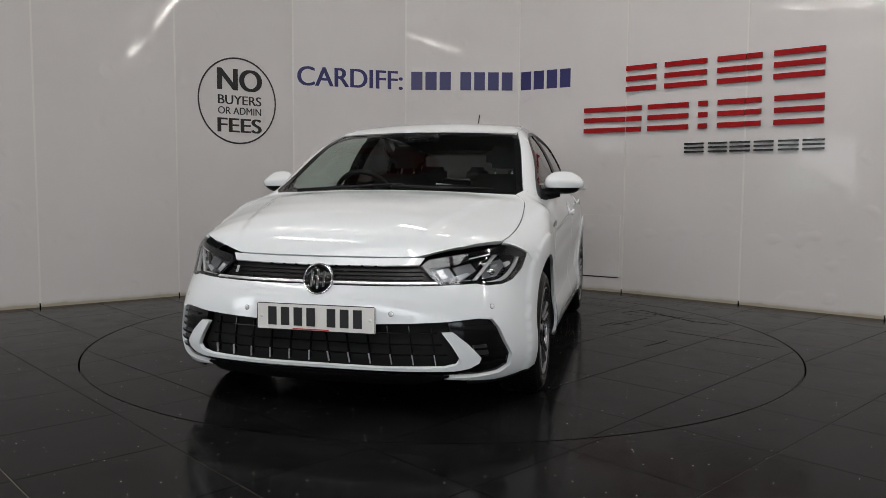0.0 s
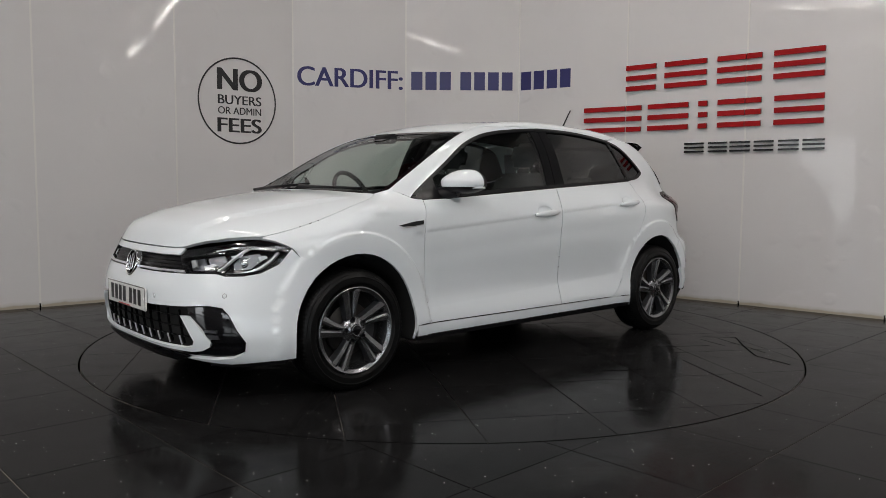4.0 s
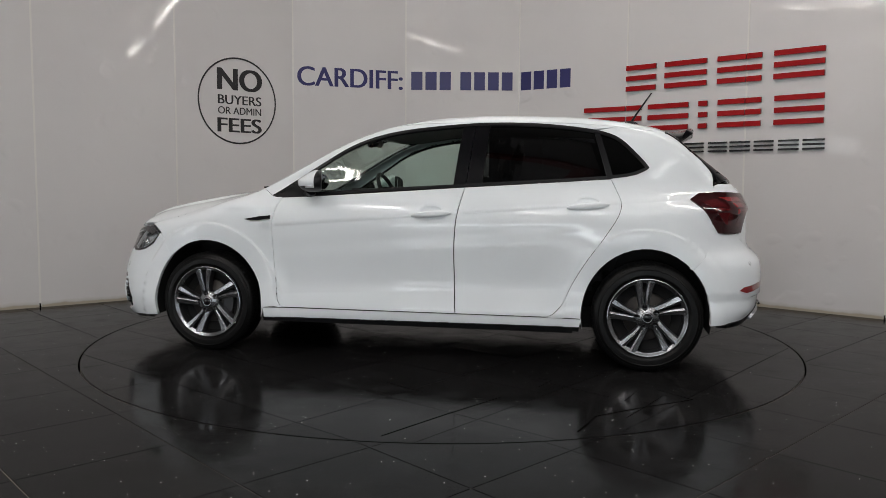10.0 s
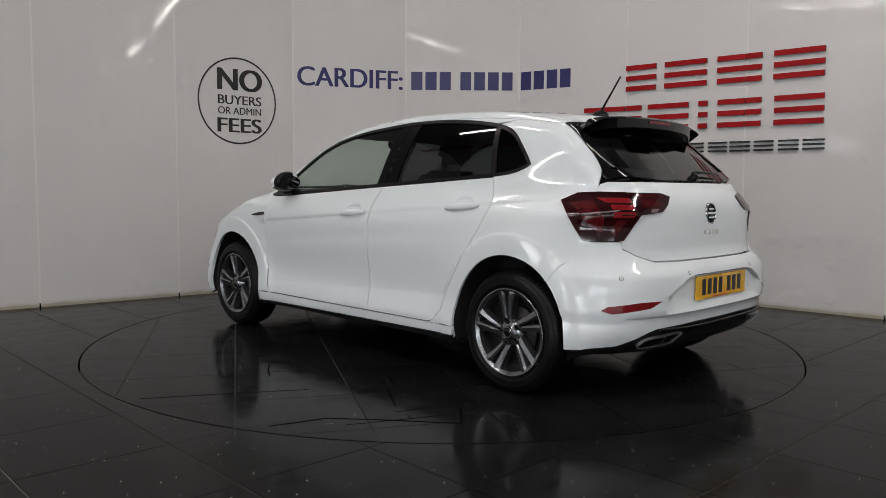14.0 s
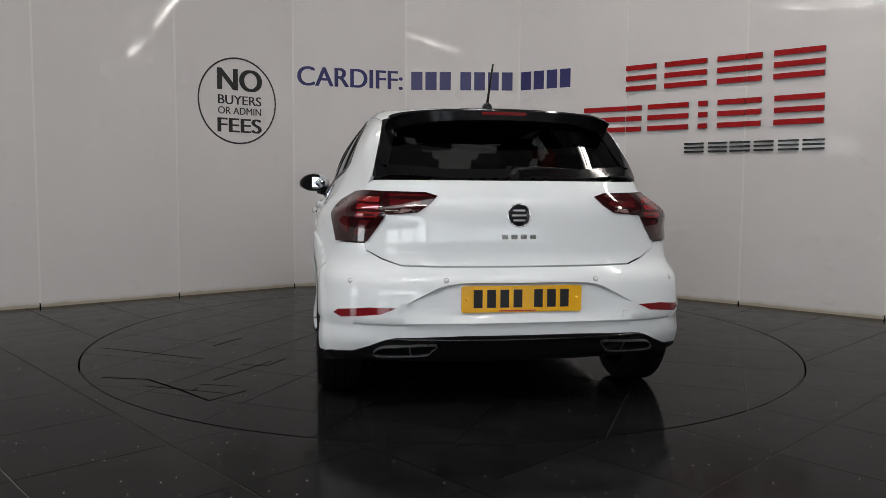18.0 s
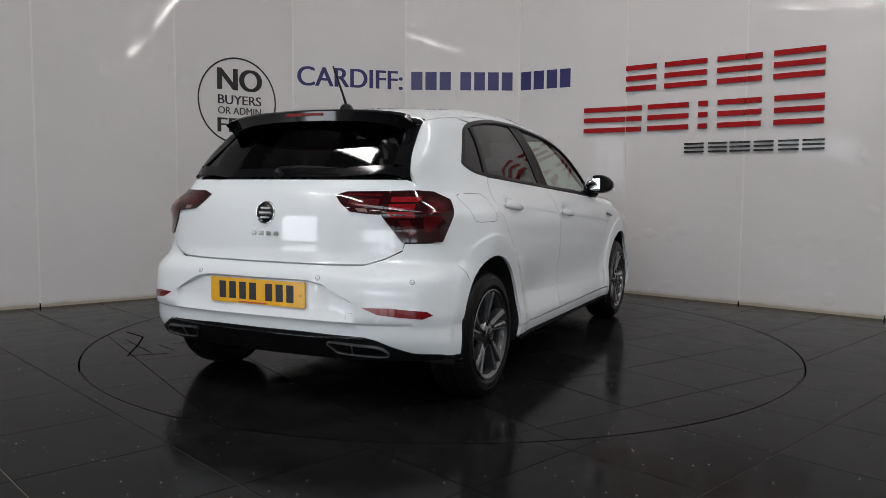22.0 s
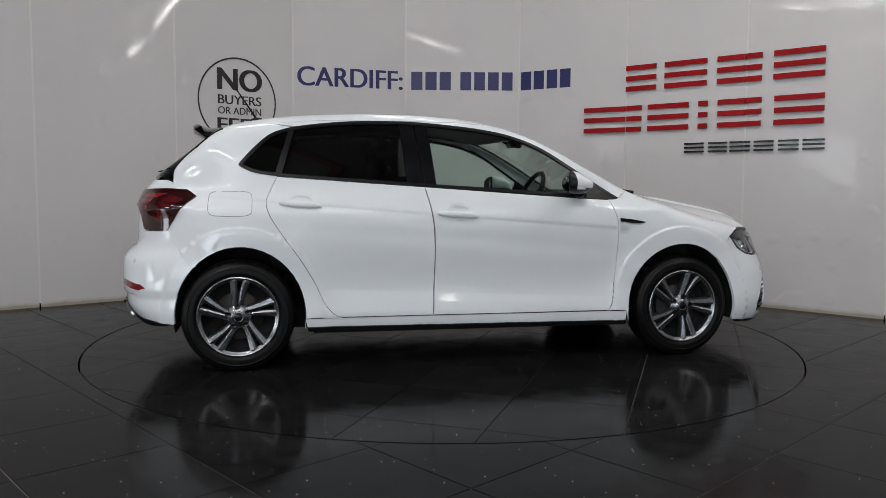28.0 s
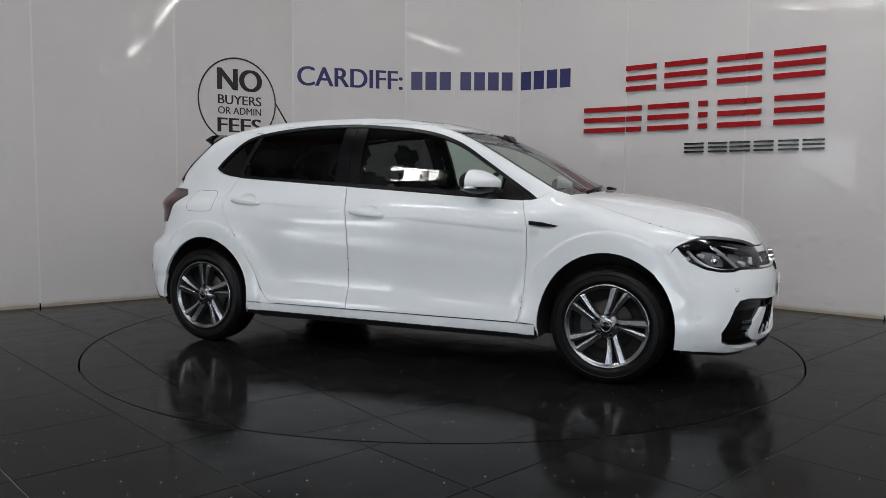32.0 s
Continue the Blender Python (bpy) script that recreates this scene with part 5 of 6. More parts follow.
    bm = bmesh.new()
    b = on_rear(*curve([(0.54, 0.355), (0.3, 0.349), (0.0, 0.348)], 6))
    rim = V([b, flipped(b)[1:]])
    tube(bm, [tuple(q - [0.004, 0, 0.002]) for q in rim], 0.006, 8)
    part("diffuser_rim", bm, M_GLOSSB, diff, "gloss black rim", True)
    # exhaust-style trims
    ex = A([(-1.820, 0.603, 0.272), (-1.846, 0.585, 0.312), (-1.880, 0.50, 0.322), (-1.907, 0.362, 0.328), (-1.891, 0.380, 0.296), (-1.874, 0.418, 0.276)])
    ex = V([A(curve(ex, 4, True))])
    trim = skin("exhaust_trim", CAR, M_LAMPIN, "chrome exhaust trim", outline=ex, holes=[shrink(ex, TAIL, 0.0025)], view=TAIL, lift=0.008, step=0.015, depth=0.03)
    skin("trim_back", trim, M_GLOSSB, outline=ex, view=TAIL, lift=0.002, step=0.03, depth=0)
    mid = on_rear((0.470, 0.322), (0.476, 0.322), (0.468, 0.279), (0.462, 0.279))
    skin("trim_bar", trim, M_LAMPIN, outline=mid, view=TAIL, lift=0.004, step=0.02, depth=0.008)
    # reflectors
    rf = A([(-1.728, 0.760, 0.450), (-1.752, 0.742, 0.468), (-1.846, 0.626, 0.485), (-1.889, 0.518, 0.485), (-1.867, 0.579, 0.457), (-1.765, 0.728, 0.436)])
    skin("reflector", CAR, M_REDLENS, "red rear reflector", outline=rf, view=TAIL, lift=0.002, step=0.02, depth=0.01)
    # tail lamps, in two halves either side of the gate's edge
    tl = A(TAIL_LAMP)
    outer = V([tl[:3], A([(-1.737, 0.5735, 0.966)]), A([(-1.809, 0.5665, 0.868)]), tl[9:]])
    inner = V([A([(-1.738, 0.570, 0.965)]), tl[4:8], A([(-1.810, 0.563, 0.867)])])
    lo = skin("tail_lamp", CAR, M_REDDK, "dark red tail lamp with brighter bars", outline=outer, view=TAIL, lift=0.007, step=0.018, depth=0.02)
    li = skin("tail_lamp", CAR, M_REDDK, "dark red inner tail lamp", outline=inner, view=TAIL, lift=0.007, step=0.018, depth=0.02)
    gap = on_rear((0.562, 0.958), (0.586, 0.958), (0.582, 0.872), (0.558, 0.872))
    skin("lamp_gap", CAR, M_DARK, outline=gap, view=TAIL, lift=0.004, step=0.02, depth=0)
    for k in range(3):
        z = 0.928 - 0.030 * k
        y0, y1 = 0.585, 0.672 + 0.004 * k
        q = on_rear((y0, z + 0.011), (y1, z + 0.011), (y1 + 0.006, z - 0.010), (y0 + 0.004 + 0.006 * k, z - 0.010))
        skin("lamp_bar", lo, M_REDBR, "bright red lamp bar", outline=q, view=TAIL, lift=0.0078, step=0.02, depth=0.0012)
    for poly in ([(0.690, 0.930), (0.735, 0.915), (0.738, 0.800), (0.715, 0.790), (0.712, 0.850)], [(0.628, 0.845), (0.668, 0.845), (0.690, 0.790), (0.668, 0.775)]):
        skin("lamp_bar", lo, M_REDMID, outline=on_rear(*poly), view=TAIL, lift=0.0076, step=0.02, depth=0.0012)
    for poly in ([(0.545, 0.930), (0.425, 0.930), (0.410, 0.916), (0.445, 0.900), (0.545, 0.900)], [(0.548, 0.952), (0.40, 0.952), (0.385, 0.945), (0.548, 0.943)]):
        skin("lamp_bar", li, M_REDMID, outline=on_rear(*poly), view=TAIL, lift=0.0076, step=0.02, depth=0.0012)
    q = on_rear((0.50, 0.893), (0.452, 0.893), (0.47, 0.880), (0.51, 0.876))
    skin("lamp_bar", li, M_SMOKE, "smoked reversing lamp bar", outline=q, view=TAIL, lift=0.0076, step=0.02, depth=0.0012)
    # badge, name bars, plate, sensors
    p = on_rear((0.0, 0.868))[0]
    badge(aim(p, normal_at(p[None])[0]), 0.053, "rear_badge")
    for k in range(4):
        y = 0.062 - 0.041 * k
        p = on_rear((y, 0.777))[0]
        bm = bmesh.new()
        box(bm, -0.014, 0.014, -0.010, 0.010, 0.0, 0.004, Matrix.Translation(Vector(p)) @ pose(0, 0, 0, 90, 0, 90) @ pose(0, 0, 0, 0, 180, 0), bevel=0.002)
        part("name_bar", bm, M_CHROME, gate, "small chrome bar in place of a name")
    number_plate("rear_plate", Matrix.Translation((-1.930, 0, 0.520)) @ pose(0, 0, 0, 90, 0, -90), M_YELLOW, "yellow number plate with dark bars")
    for y, z in ((0.324, 0.600), (-0.324, 0.600), (0.715, 0.592), (-0.715, 0.592)):
        sensor(on_rear((y, z))[0])
    q = on_rear((-0.456, 0.461), (-0.507, 0.458), (-0.505, 0.414), (-0.455, 0.416))
    skin("tow_cover", CAR, M_TRIMIN, "outlined towing eye cover", False, outline=q, holes=[shrink(q, TAIL, 0.0015)], view=TAIL, lift=-0.005, step=0.02, depth=0)
    spoiler(gate)
    # rear wiper
    p0 = on_rear((0.0, 1.035))[0]
    n = normal_at(p0[None])[0]
    bm = bmesh.new()
    lathe(bm, [(0.0, 0.035), (0.014, 0.033), (0.020, 0.02), (0.022, 0.0)], aim(p0, n), 20)
    wp = part("rear_wiper", bm, M_PLASTIC, CAR, "black rear wiper", True)
    pts = on_rear((0.0, 1.045), (-0.10, 1.055), (-0.20, 1.052), (-0.30, 1.048))
    bm = bmesh.new()
    tube(bm, [tuple(q + n * 0.024) for q in pts], [0.011, 0.008, 0.006, 0.004], 8)
    part("wiper_arm", bm, M_PLASTIC, wp, "", True)


def spoiler(gate):
    """Gloss black spoiler over the rear window, section by section."""
    ys = 0.524 * np.sin(np.linspace(-math.pi / 2, math.pi / 2, 33))
    rows = []
    for y in ys:
        e = abs(y) / 0.524
        zt = float(TOP_Z(np.array(-1.378)) - CROWN(np.array(-1.378)) * y * y) - 0.002 - 0.030 * e ** 10
        xt = -1.568 + 0.075 * e ** 2.5
        zr = 1.346 - 0.022 * e ** 2 - 0.010 * e ** 10
        drop = 0.050 + 0.028 * e ** 6
        fw = 0.045 * e ** 6
        rows.append([(-1.378, y * 1.04, zt), (-1.45, y * 1.03, zt - 0.006), (-1.52, y * 1.01, (zt + zr) / 2 + 0.004), (xt + 0.012, y, zr + 0.003), (xt, y, zr - 0.006), (xt + 0.004 + fw, y, zr - drop),
                     (xt + 0.03 + fw * 0.8, y, zr - drop - 0.006), (-1.470 + 0.03 * e ** 6, y, 1.262 - 0.025 * e ** 6), (-1.40, y * 1.04, 1.28 - 0.02 * e)])
    for i, y in enumerate(ys):
        t = max(0.0, (abs(y) / 0.524 - 0.93) / 0.07)
        c = [sum(q[k] for q in rows[i]) / len(rows[i]) for k in range(3)]
        s = 0.90 + 0.10 * math.sqrt(max(0.0, 1 - t * t))
        rows[i] = [(c[0] + (q[0] - c[0]) * s, q[1], c[2] + (q[2] - c[2]) * s) for q in rows[i]]
    bm = bmesh.new()
    vs = [[bm.verts.new(q) for q in r] for r in rows]
    for a, b in zip(vs, vs[1:]):
        for i in range(len(a)):
            j = (i + 1) % len(a)
            bm.faces.new((a[i], b[i], b[j], a[j])).smooth = True
    bm.faces.new(vs[0])
    bm.faces.new(vs[-1][::-1])
    bmesh.ops.recalc_face_normals(bm, faces=bm.faces[:])
    me = finish(mesh_of(bm, "spoiler", M_GLOSSB, True))
    sp = new("spoiler", me)
    sp.parent = gate
    tagged(sp, "gloss black roof spoiler")
    bm = bmesh.new()
    box(bm, -1.5735, -1.560, -0.105, 0.105, 1.318, 1.332, bevel=0.003)
    b2 = part("brake_light", bm, M_REDLENS, CAR, "high red brake light")


def mirrors():
    def lump(zlo, xlo, k, mat, nm, parent, label):
        b = bmesh.new()
        bmesh.ops.create_uvsphere(b, u_segments=36, v_segments=24, radius=1.0)
        for v in b.verts:
            x, y, z = v.co
            s = lambda t, e: math.copysign(abs(t) ** e, t)
            x, y, z = s(x, 0.85), s(y, 0.78), s(z, 0.85)
            x = max(x, -0.62) * k
            y, z = y * k, z * k
            sw = 1.0 - 0.25 * max(y, 0) ** 2
            if z > 0:
                sw *= 1.18 - 0.62 * float(step01(-0.5, 1.0, x))
            v.co = (0.595 + 0.090 * x - 0.035 * y, 0.872 + 0.106 * y, 1.014 + 0.061 * z * sw - 0.002 * y)
        for co, no in (((0, 0, zlo), (0, 0, -1)), ((xlo, 0, 0), (-1, 0, 0))):
            bmesh.ops.bisect_plane(b, geom=b.verts[:] + b.edges[:] + b.faces[:], plane_co=co, plane_no=no, clear_outer=True)
        for f in b.faces:
            f.smooth = True
        bm = bmesh.new()
        add_bm(bm, b)
        return both(nm, bm, mat, parent, label, True)
    base = lump(0.90, 0.0, 0.965, M_PLASTIC, "door_mirror", CAR, "door mirror with white cap on a black foot")
    # cap, glass, lamp strip are pieces of the mirror
    lump(0.990, 0.5515, 1.0, M_PAINT, "mirror_cap", base, "white mirror cap")
    bm = bmesh.new()
    tube(bm, curve([(0.66, 0.745, 0.945), (0.64, 0.79, 0.955), (0.615, 0.84, 0.968)], 4), [0.038] * 4 + [0.032] * 5, 12)
    both("mirror_foot", bm, M_PLASTIC, base, "", True)
    bm = bmesh.new()
    lathe(bm, [(0.0, 0.003), (0.050, 0.002), (0.052, 0.0)], Matrix.Translation((0.5375, 0.880, 1.014)) @ pose(0, 0, 0, 0, -90, -8) @ Matrix.Diagonal((0.85, 1.65, 1, 1)), 32)
    both("mirror_glass", bm, M_MIRROR, base, "mirror glass", True)
    bm = bmesh.new()
    tube(bm, curve([(0.665, 0.86, 0.984), (0.630, 0.92, 0.984), (0.590, 0.965, 0.986), (0.550, 0.982, 0.986)], 4), 0.0055, 8)
    both("indicator_strip", bm, M_REFL, base, "clear indicator strip", True)


def small_trim():
    V = np.vstack
    for (x0, z0, x1, z1), par in (((0.020, 0.830, -0.205, 0.846), (DOOR_FL, DOOR_FR)), ((-0.838, 0.882, -1.062, 0.900), (DOOR_RL, DOOR_RR))):
        xs = np.linspace(x0, x1, 13)
        zs = np.linspace(z0, z1, 13)
        p = on_side(*zip(xs, zs))
        p[:, 1] = np.linspace(p[0, 1], p[-1, 1], 13)
        bm = bmesh.new()
        b = bmesh.new()
        rows = []
        for i, q in enumerate(p):
            t = i / 12
            e = math.sin(math.pi * min(max(t, 0.02), 0.98)) ** 0.35
            bow = 0.016 + 0.022 * math.sin(math.pi * t)
            rows.append([b.verts.new((q[0], q[1] + bow * 0.62 + 0.010 * e * math.cos(a), q[2] + 0.0185 * e * math.sin(a))) for a in np.linspace(0, 2 * math.pi, 13)[:-1]])
        for u, v in zip(rows, rows[1:]):
            for k in range(12):
                b.faces.new((u[k], u[(k + 1) % 12], v[(k + 1) % 12], v[k])).smooth = True
        b.faces.new(rows[0])
        b.faces.new(rows[-1])
        bmesh.ops.recalc_face_normals(b, faces=b.faces[:])
        add_bm(bm, b)
        both("door_handle", bm, M_PAINT, par, "white pull handle", True)
    fin = on_side((1.022, 0.795), (0.93, 0.812), (0.862, 0.818), (0.864, 0.795), (0.930, 0.786), (0.975, 0.784))
    bl = skin("wing_blade", CAR, M_GLOSSB, "gloss black blade on the front wing", outline=fin, view=SIDE, lift=0.004, step=0.02, depth=0.008)
    low = on_side((1.005, 0.789), (0.93, 0.790), (0.864, 0.799), (0.864, 0.795), (0.930, 0.785), (0.975, 0.783))
    skin("blade_edge", bl, M_CHROME, outline=low, view=SIDE, lift=0.006, step=0.02, depth=0.004)
    # fuel flap on the right side
    c = [(-1.312 + 0.114 * math.copysign(abs(math.cos(a)) ** 0.4, math.cos(a)), 0.893 + 0.066 * math.copysign(abs(math.sin(a)) ** 0.4, math.sin(a))) for a in np.linspace(0, 2 * math.pi, 49)[:-1]]
    ring = on_side(*c)
    bm = sheet(ring, SIDE, lift=0.0006, step=0.02, depth=0, holes=[shrink(ring, SIDE, 0.0022)])
    for v in bm.verts:
        v.co.y *= -1
    bmesh.ops.reverse_faces(bm, faces=bm.faces[:])
    part("fuel_flap", bm, M_TRIMIN, CAR, "outlined fuel flap", True)
    # aerial
    bm = bmesh.new()
    b = bmesh.new()
    bmesh.ops.create_uvsphere(b, u_segments=20, v_segments=12, radius=1.0)
    for v in b.verts:
        v.co = (-1.20 + 0.055 * v.co.x, 0.026 * v.co.y, 1.380 + 0.036 * max(v.co.z, -0.4))
    add_bm(bm, b)
    a = part("aerial", bm, M_PLASTIC, CAR, "black roof aerial", True)
    bm = bmesh.new()
    tube(bm, [(-1.205, 0, 1.405), (-1.235, 0, 1.455), (-1.325, 0, 1.588)], [0.008, 0.006, 0.0045], 8)
    part("aerial_rod", bm, M_PLASTIC, a, "", True)
    # front wipers in the scuttle
    for y0, y1, x1 in ((-0.52, 0.06, 1.045), (0.02, 0.55, 1.03)):
        p = on_top((1.09, y0), (1.085, (y0 + y1) / 2), (x1, y1))
        bm = bmesh.new()
        tube(bm, [tuple(q + [0, 0, 0.014]) for q in p], [0.010, 0.008, 0.005], 8)
        part("wiper", bm, M_PLASTIC, CAR, "black windscreen wiper", True)
    # tailgate and bonnet shut line backing
    for nm, pts, v in (("seam_seal", on_top(*curve(BON_SIDE, 4)), WING),):
        off = np.array([0, 0.022, -0.0])
        bm = sheet(V([pts + off, (pts - off)[::-1]]), v, lift=-0.014, step=0.03, depth=0)
        both(nm, bm, M_DARK, CAR, "", True)


def wheel(name, x, y, spin):
    """Alloy wheel whose outer face looks along its own z."""
    w = new(name)
    w.parent = CAR
    tagged(w, "grey and silver five-spoke alloy wheel with black tyre")
    R, rim = HUB_Z, 0.2085
    prof = [(rim - 0.004, -0.175), (rim + 0.012, -0.190), (rim + 0.045, -0.197), (R - 0.018, -0.190), (R - 0.003, -0.172), (R, -0.150), (R, -0.125), (R - 0.007, -0.124), (R - 0.007, -0.118), (R, -0.117),
            (R, -0.080), (R - 0.007, -0.079), (R - 0.007, -0.073), (R, -0.072), (R - 0.0005, -0.040), (R - 0.004, -0.026), (R - 0.010, -0.016), (R - 0.018, -0.009), (R - 0.024, -0.0065), (R - 0.0255, -0.0035),
            (rim + 0.054, 0.001), (rim + 0.050, 0.0042), (rim + 0.047, 0.0025), (rim + 0.030, 0.0045), (rim + 0.022, 0.0040), (rim + 0.020, 0.0015), (rim + 0.011, -0.002), (rim + 0.002, -0.012), (rim - 0.004, -0.02)]
    bm = bmesh.new()
    n = 270
    rows = []
    for r, z in prof:
        shoulder = r > R - 0.02 and (-0.071 < z < -0.012 or z < -0.126)
        rows.append([bm.verts.new(((r - (0.0035 if shoulder and i % 3 == 0 else 0)) * math.cos(2 * math.pi * i / n), (r - (0.0035 if shoulder and i % 3 == 0 else 0)) * math.sin(2 * math.pi * i / n), z)) for i in range(n)])
    for p, q in zip(rows, rows[1:]):
        for i in range(n):
            bm.faces.new((p[i], p[(i + 1) % n], q[(i + 1) % n], q[i])).smooth = True
    ob = part("tyre", bm, M_TYRE, w, "black tyre with tread blocks")
    ob.data.set_sharp_from_angle(angle=radians(28))
    bm = bmesh.new()
    lathe(bm, [(rim + 0.004, -0.004), (rim + 0.004, 0.001), (rim - 0.001, 0.003), (rim - 0.005, 0.001), (rim - 0.008, -0.002), (rim - 0.018, -0.008), (rim - 0.021, -0.025), (rim - 0.026, -0.07), (rim - 0.026, -0.175)], None, 72)
    ob = part("rim", bm, M_ALLOY, w, "bright alloy rim", True)
    ob.data.set_sharp_from_angle(angle=radians(30))
    bm = bmesh.new()
    lathe(bm, [(0.0, -0.060), (0.125, -0.060), (0.128, -0.066), (0.128, -0.078), (0.0, -0.078)], None, 48)
    part("brake_disc", bm, M_DISC, w, "steel brake disc", True)
    bm = bmesh.new()
    lathe(bm, [(0.0, -0.085), (0.186, -0.085)], None, 40)
    part("wheel_back", bm, M_DARK, w)
    for k in range(5):
        sp = 72 * k + spin
        m = pose(0, 0, 0, 0, 0, sp)
        # each twin spoke: a broad blade and a slimmer one with a slot between them, each with a ridge between its machined facets
        for runs, ridge in (([(0.030, 0.012, 0.044), (0.050, 0.014, 0.046), (0.080, 0.0200, 0.0510), (0.120, 0.0260, 0.0600), (0.160, 0.0325, 0.0705), (0.188, 0.0365, 0.0790), (0.2020, 0.0385, 0.0800)], 0.30),
                            ([(0.034, -0.012, 0.010), (0.052, -0.009, 0.0125), (0.080, -0.0070, 0.0150), (0.120, -0.0125, 0.0150), (0.160, -0.0215, 0.0125), (0.190, -0.0300, 0.0100), (0.2060, -0.0335, 0.0090)], 0.62)):
            b = bmesh.new()
            rows = []
            for x0, y0, y1 in runs:
                z0 = -0.017 + 0.016 * min(1.0, (x0 - 0.03) / 0.16)
                ym = y0 + (y1 - y0) * ridge
                rows.append([b.verts.new(q) for q in ((x0, y0 - 0.003, -0.050), (x0, y0, z0 - 0.007), (x0, y0 + 0.0025, z0 - 0.0035), (x0, ym, z0), (x0, y1 - 0.0025, z0 - 0.0045), (x0, y1, z0 - 0.008), (x0, y1 + 0.003, -0.050))])
            for p, q in zip(rows, rows[1:]):
                for i in range(6):
                    f = b.faces.new((p[i], q[i], q[i + 1], p[i + 1]))
                    f.material_index = 0 if i in (2, 3) else 1
            b.faces.new(rows[0])
            b.faces.new(rows[-1][::-1]).material_index = 1
            bmesh.ops.recalc_face_normals(b, faces=b.faces[:])
            bm = bmesh.new()
            add_bm(bm, b, m)
            part("spoke", bm, [M_ALLOY, M_ALLOYD], w, "machined bright spoke with dark grey sides")
        # dark bridge at the outer end of the slot
        bm = bmesh.new()
        prism(bm, [(0.188, 0.0115), (0.188, 0.0355), (0.202, 0.0375), (0.205, 0.0100)], -0.03, -0.016, m)
        part("slot_end", bm, M_ALLOYD, w, "dark grey slot end")
        a = radians(sp + 16)
        bm = bmesh.new()
        at = Matrix.Translation((0.055 * math.cos(a), 0.055 * math.sin(a), 0.0))
        lathe(bm, [(0.0, -0.0085), (0.0125, -0.0085), (0.0145, -0.0075), (0.0148, -0.03)], at, 16)
        part("wheel_bolt", bm, M_GLOSSB, w, "black bolt in its round recess")
    bm = bmesh.new()
    lathe(bm, [(0.030, -0.004), (0.036, -0.007), (0.044, -0.012), (0.062, -0.016), (0.068, -0.045)], None, 40)
    part("hub", bm, M_ALLOY, w, "", True)
    if x > 1:
        bm = bmesh.new()
        prism(bm, [(0.142 * math.cos(t), 0.142 * math.sin(t)) for t in np.linspace(2.6, 3.7, 9)] + [(0.085 * math.cos(t), 0.085 * math.sin(t)) for t in np.linspace(3.7, 2.6, 9)], -0.08, -0.052)
        part("brake_caliper", bm, M_ALLOYD, w, "grey brake caliper")
    bm = bmesh.new()
    lathe(bm, [(0.0, 0.003), (0.026, 0.002), (0.031, -0.002)], None, 32)
    cap = part("hub_cap", bm, M_GLOSSB, w, "black hub cap with chrome ring", True)
    bm = bmesh.new()
    lathe(bm, [(0.022, 0.0030), (0.025, 0.0042), (0.028, 0.0026)], None, 32)
    part("cap_ring", bm, M_ALLOY, w, "", True)
    w.matrix_basis = Matrix.Translation((x, y, HUB_Z)) @ pose(0, 0, 0, -90 if y > 0 else 90, 0, 0)
    return w


def wheels():
    for x, y, s in ((WHEEL_F, 0.850, 54), (WHEEL_F, -0.850, 62), (WHEEL_R, 0.850, 52), (WHEEL_R, -0.850, 8)):
        wheel("wheel", x, y, s)
    for k in (0, 1):
        line = arch_line(k, 30)
        p = on_side(*line)
        bm = bmesh.new()
        a = [bm.verts.new((ARCH[k][0] + (q[0] - ARCH[k][0]) * 1.012, q[1] - 0.020, 0.295 + (q[2] - 0.295) * 1.012)) for q in p]
        b = [bm.verts.new((ARCH[k][0] + (q[0] - ARCH[k][0]) * 1.03, 0.52, 0.295 + (q[2] - 0.295) * 1.03)) for q in p]
        for i in range(len(p) - 1):
            bm.faces.new((a[i], b[i], b[i + 1], a[i + 1]))
        bm.faces.new(b)
        both("wheel_liner", bm, M_DARK, CAR, "black wheel arch liner")


def rbox(bm, c, s, r, m=None):
    """A box with rounded edges round the point c."""
    b = bmesh.new()
    bmesh.ops.create_cube(b, size=1.0)
    for v in b.verts:
        v.co = (v.co.x * s[0], v.co.y * s[1], v.co.z * s[2])
    bmesh.ops.bevel(b, geom=b.edges[:], offset=r, segments=3, affect="EDGES")
    for f in b.faces:
        f.smooth = True
    bmesh.ops.translate(b, verts=b.verts, vec=c)
    add_bm(bm, b, m)


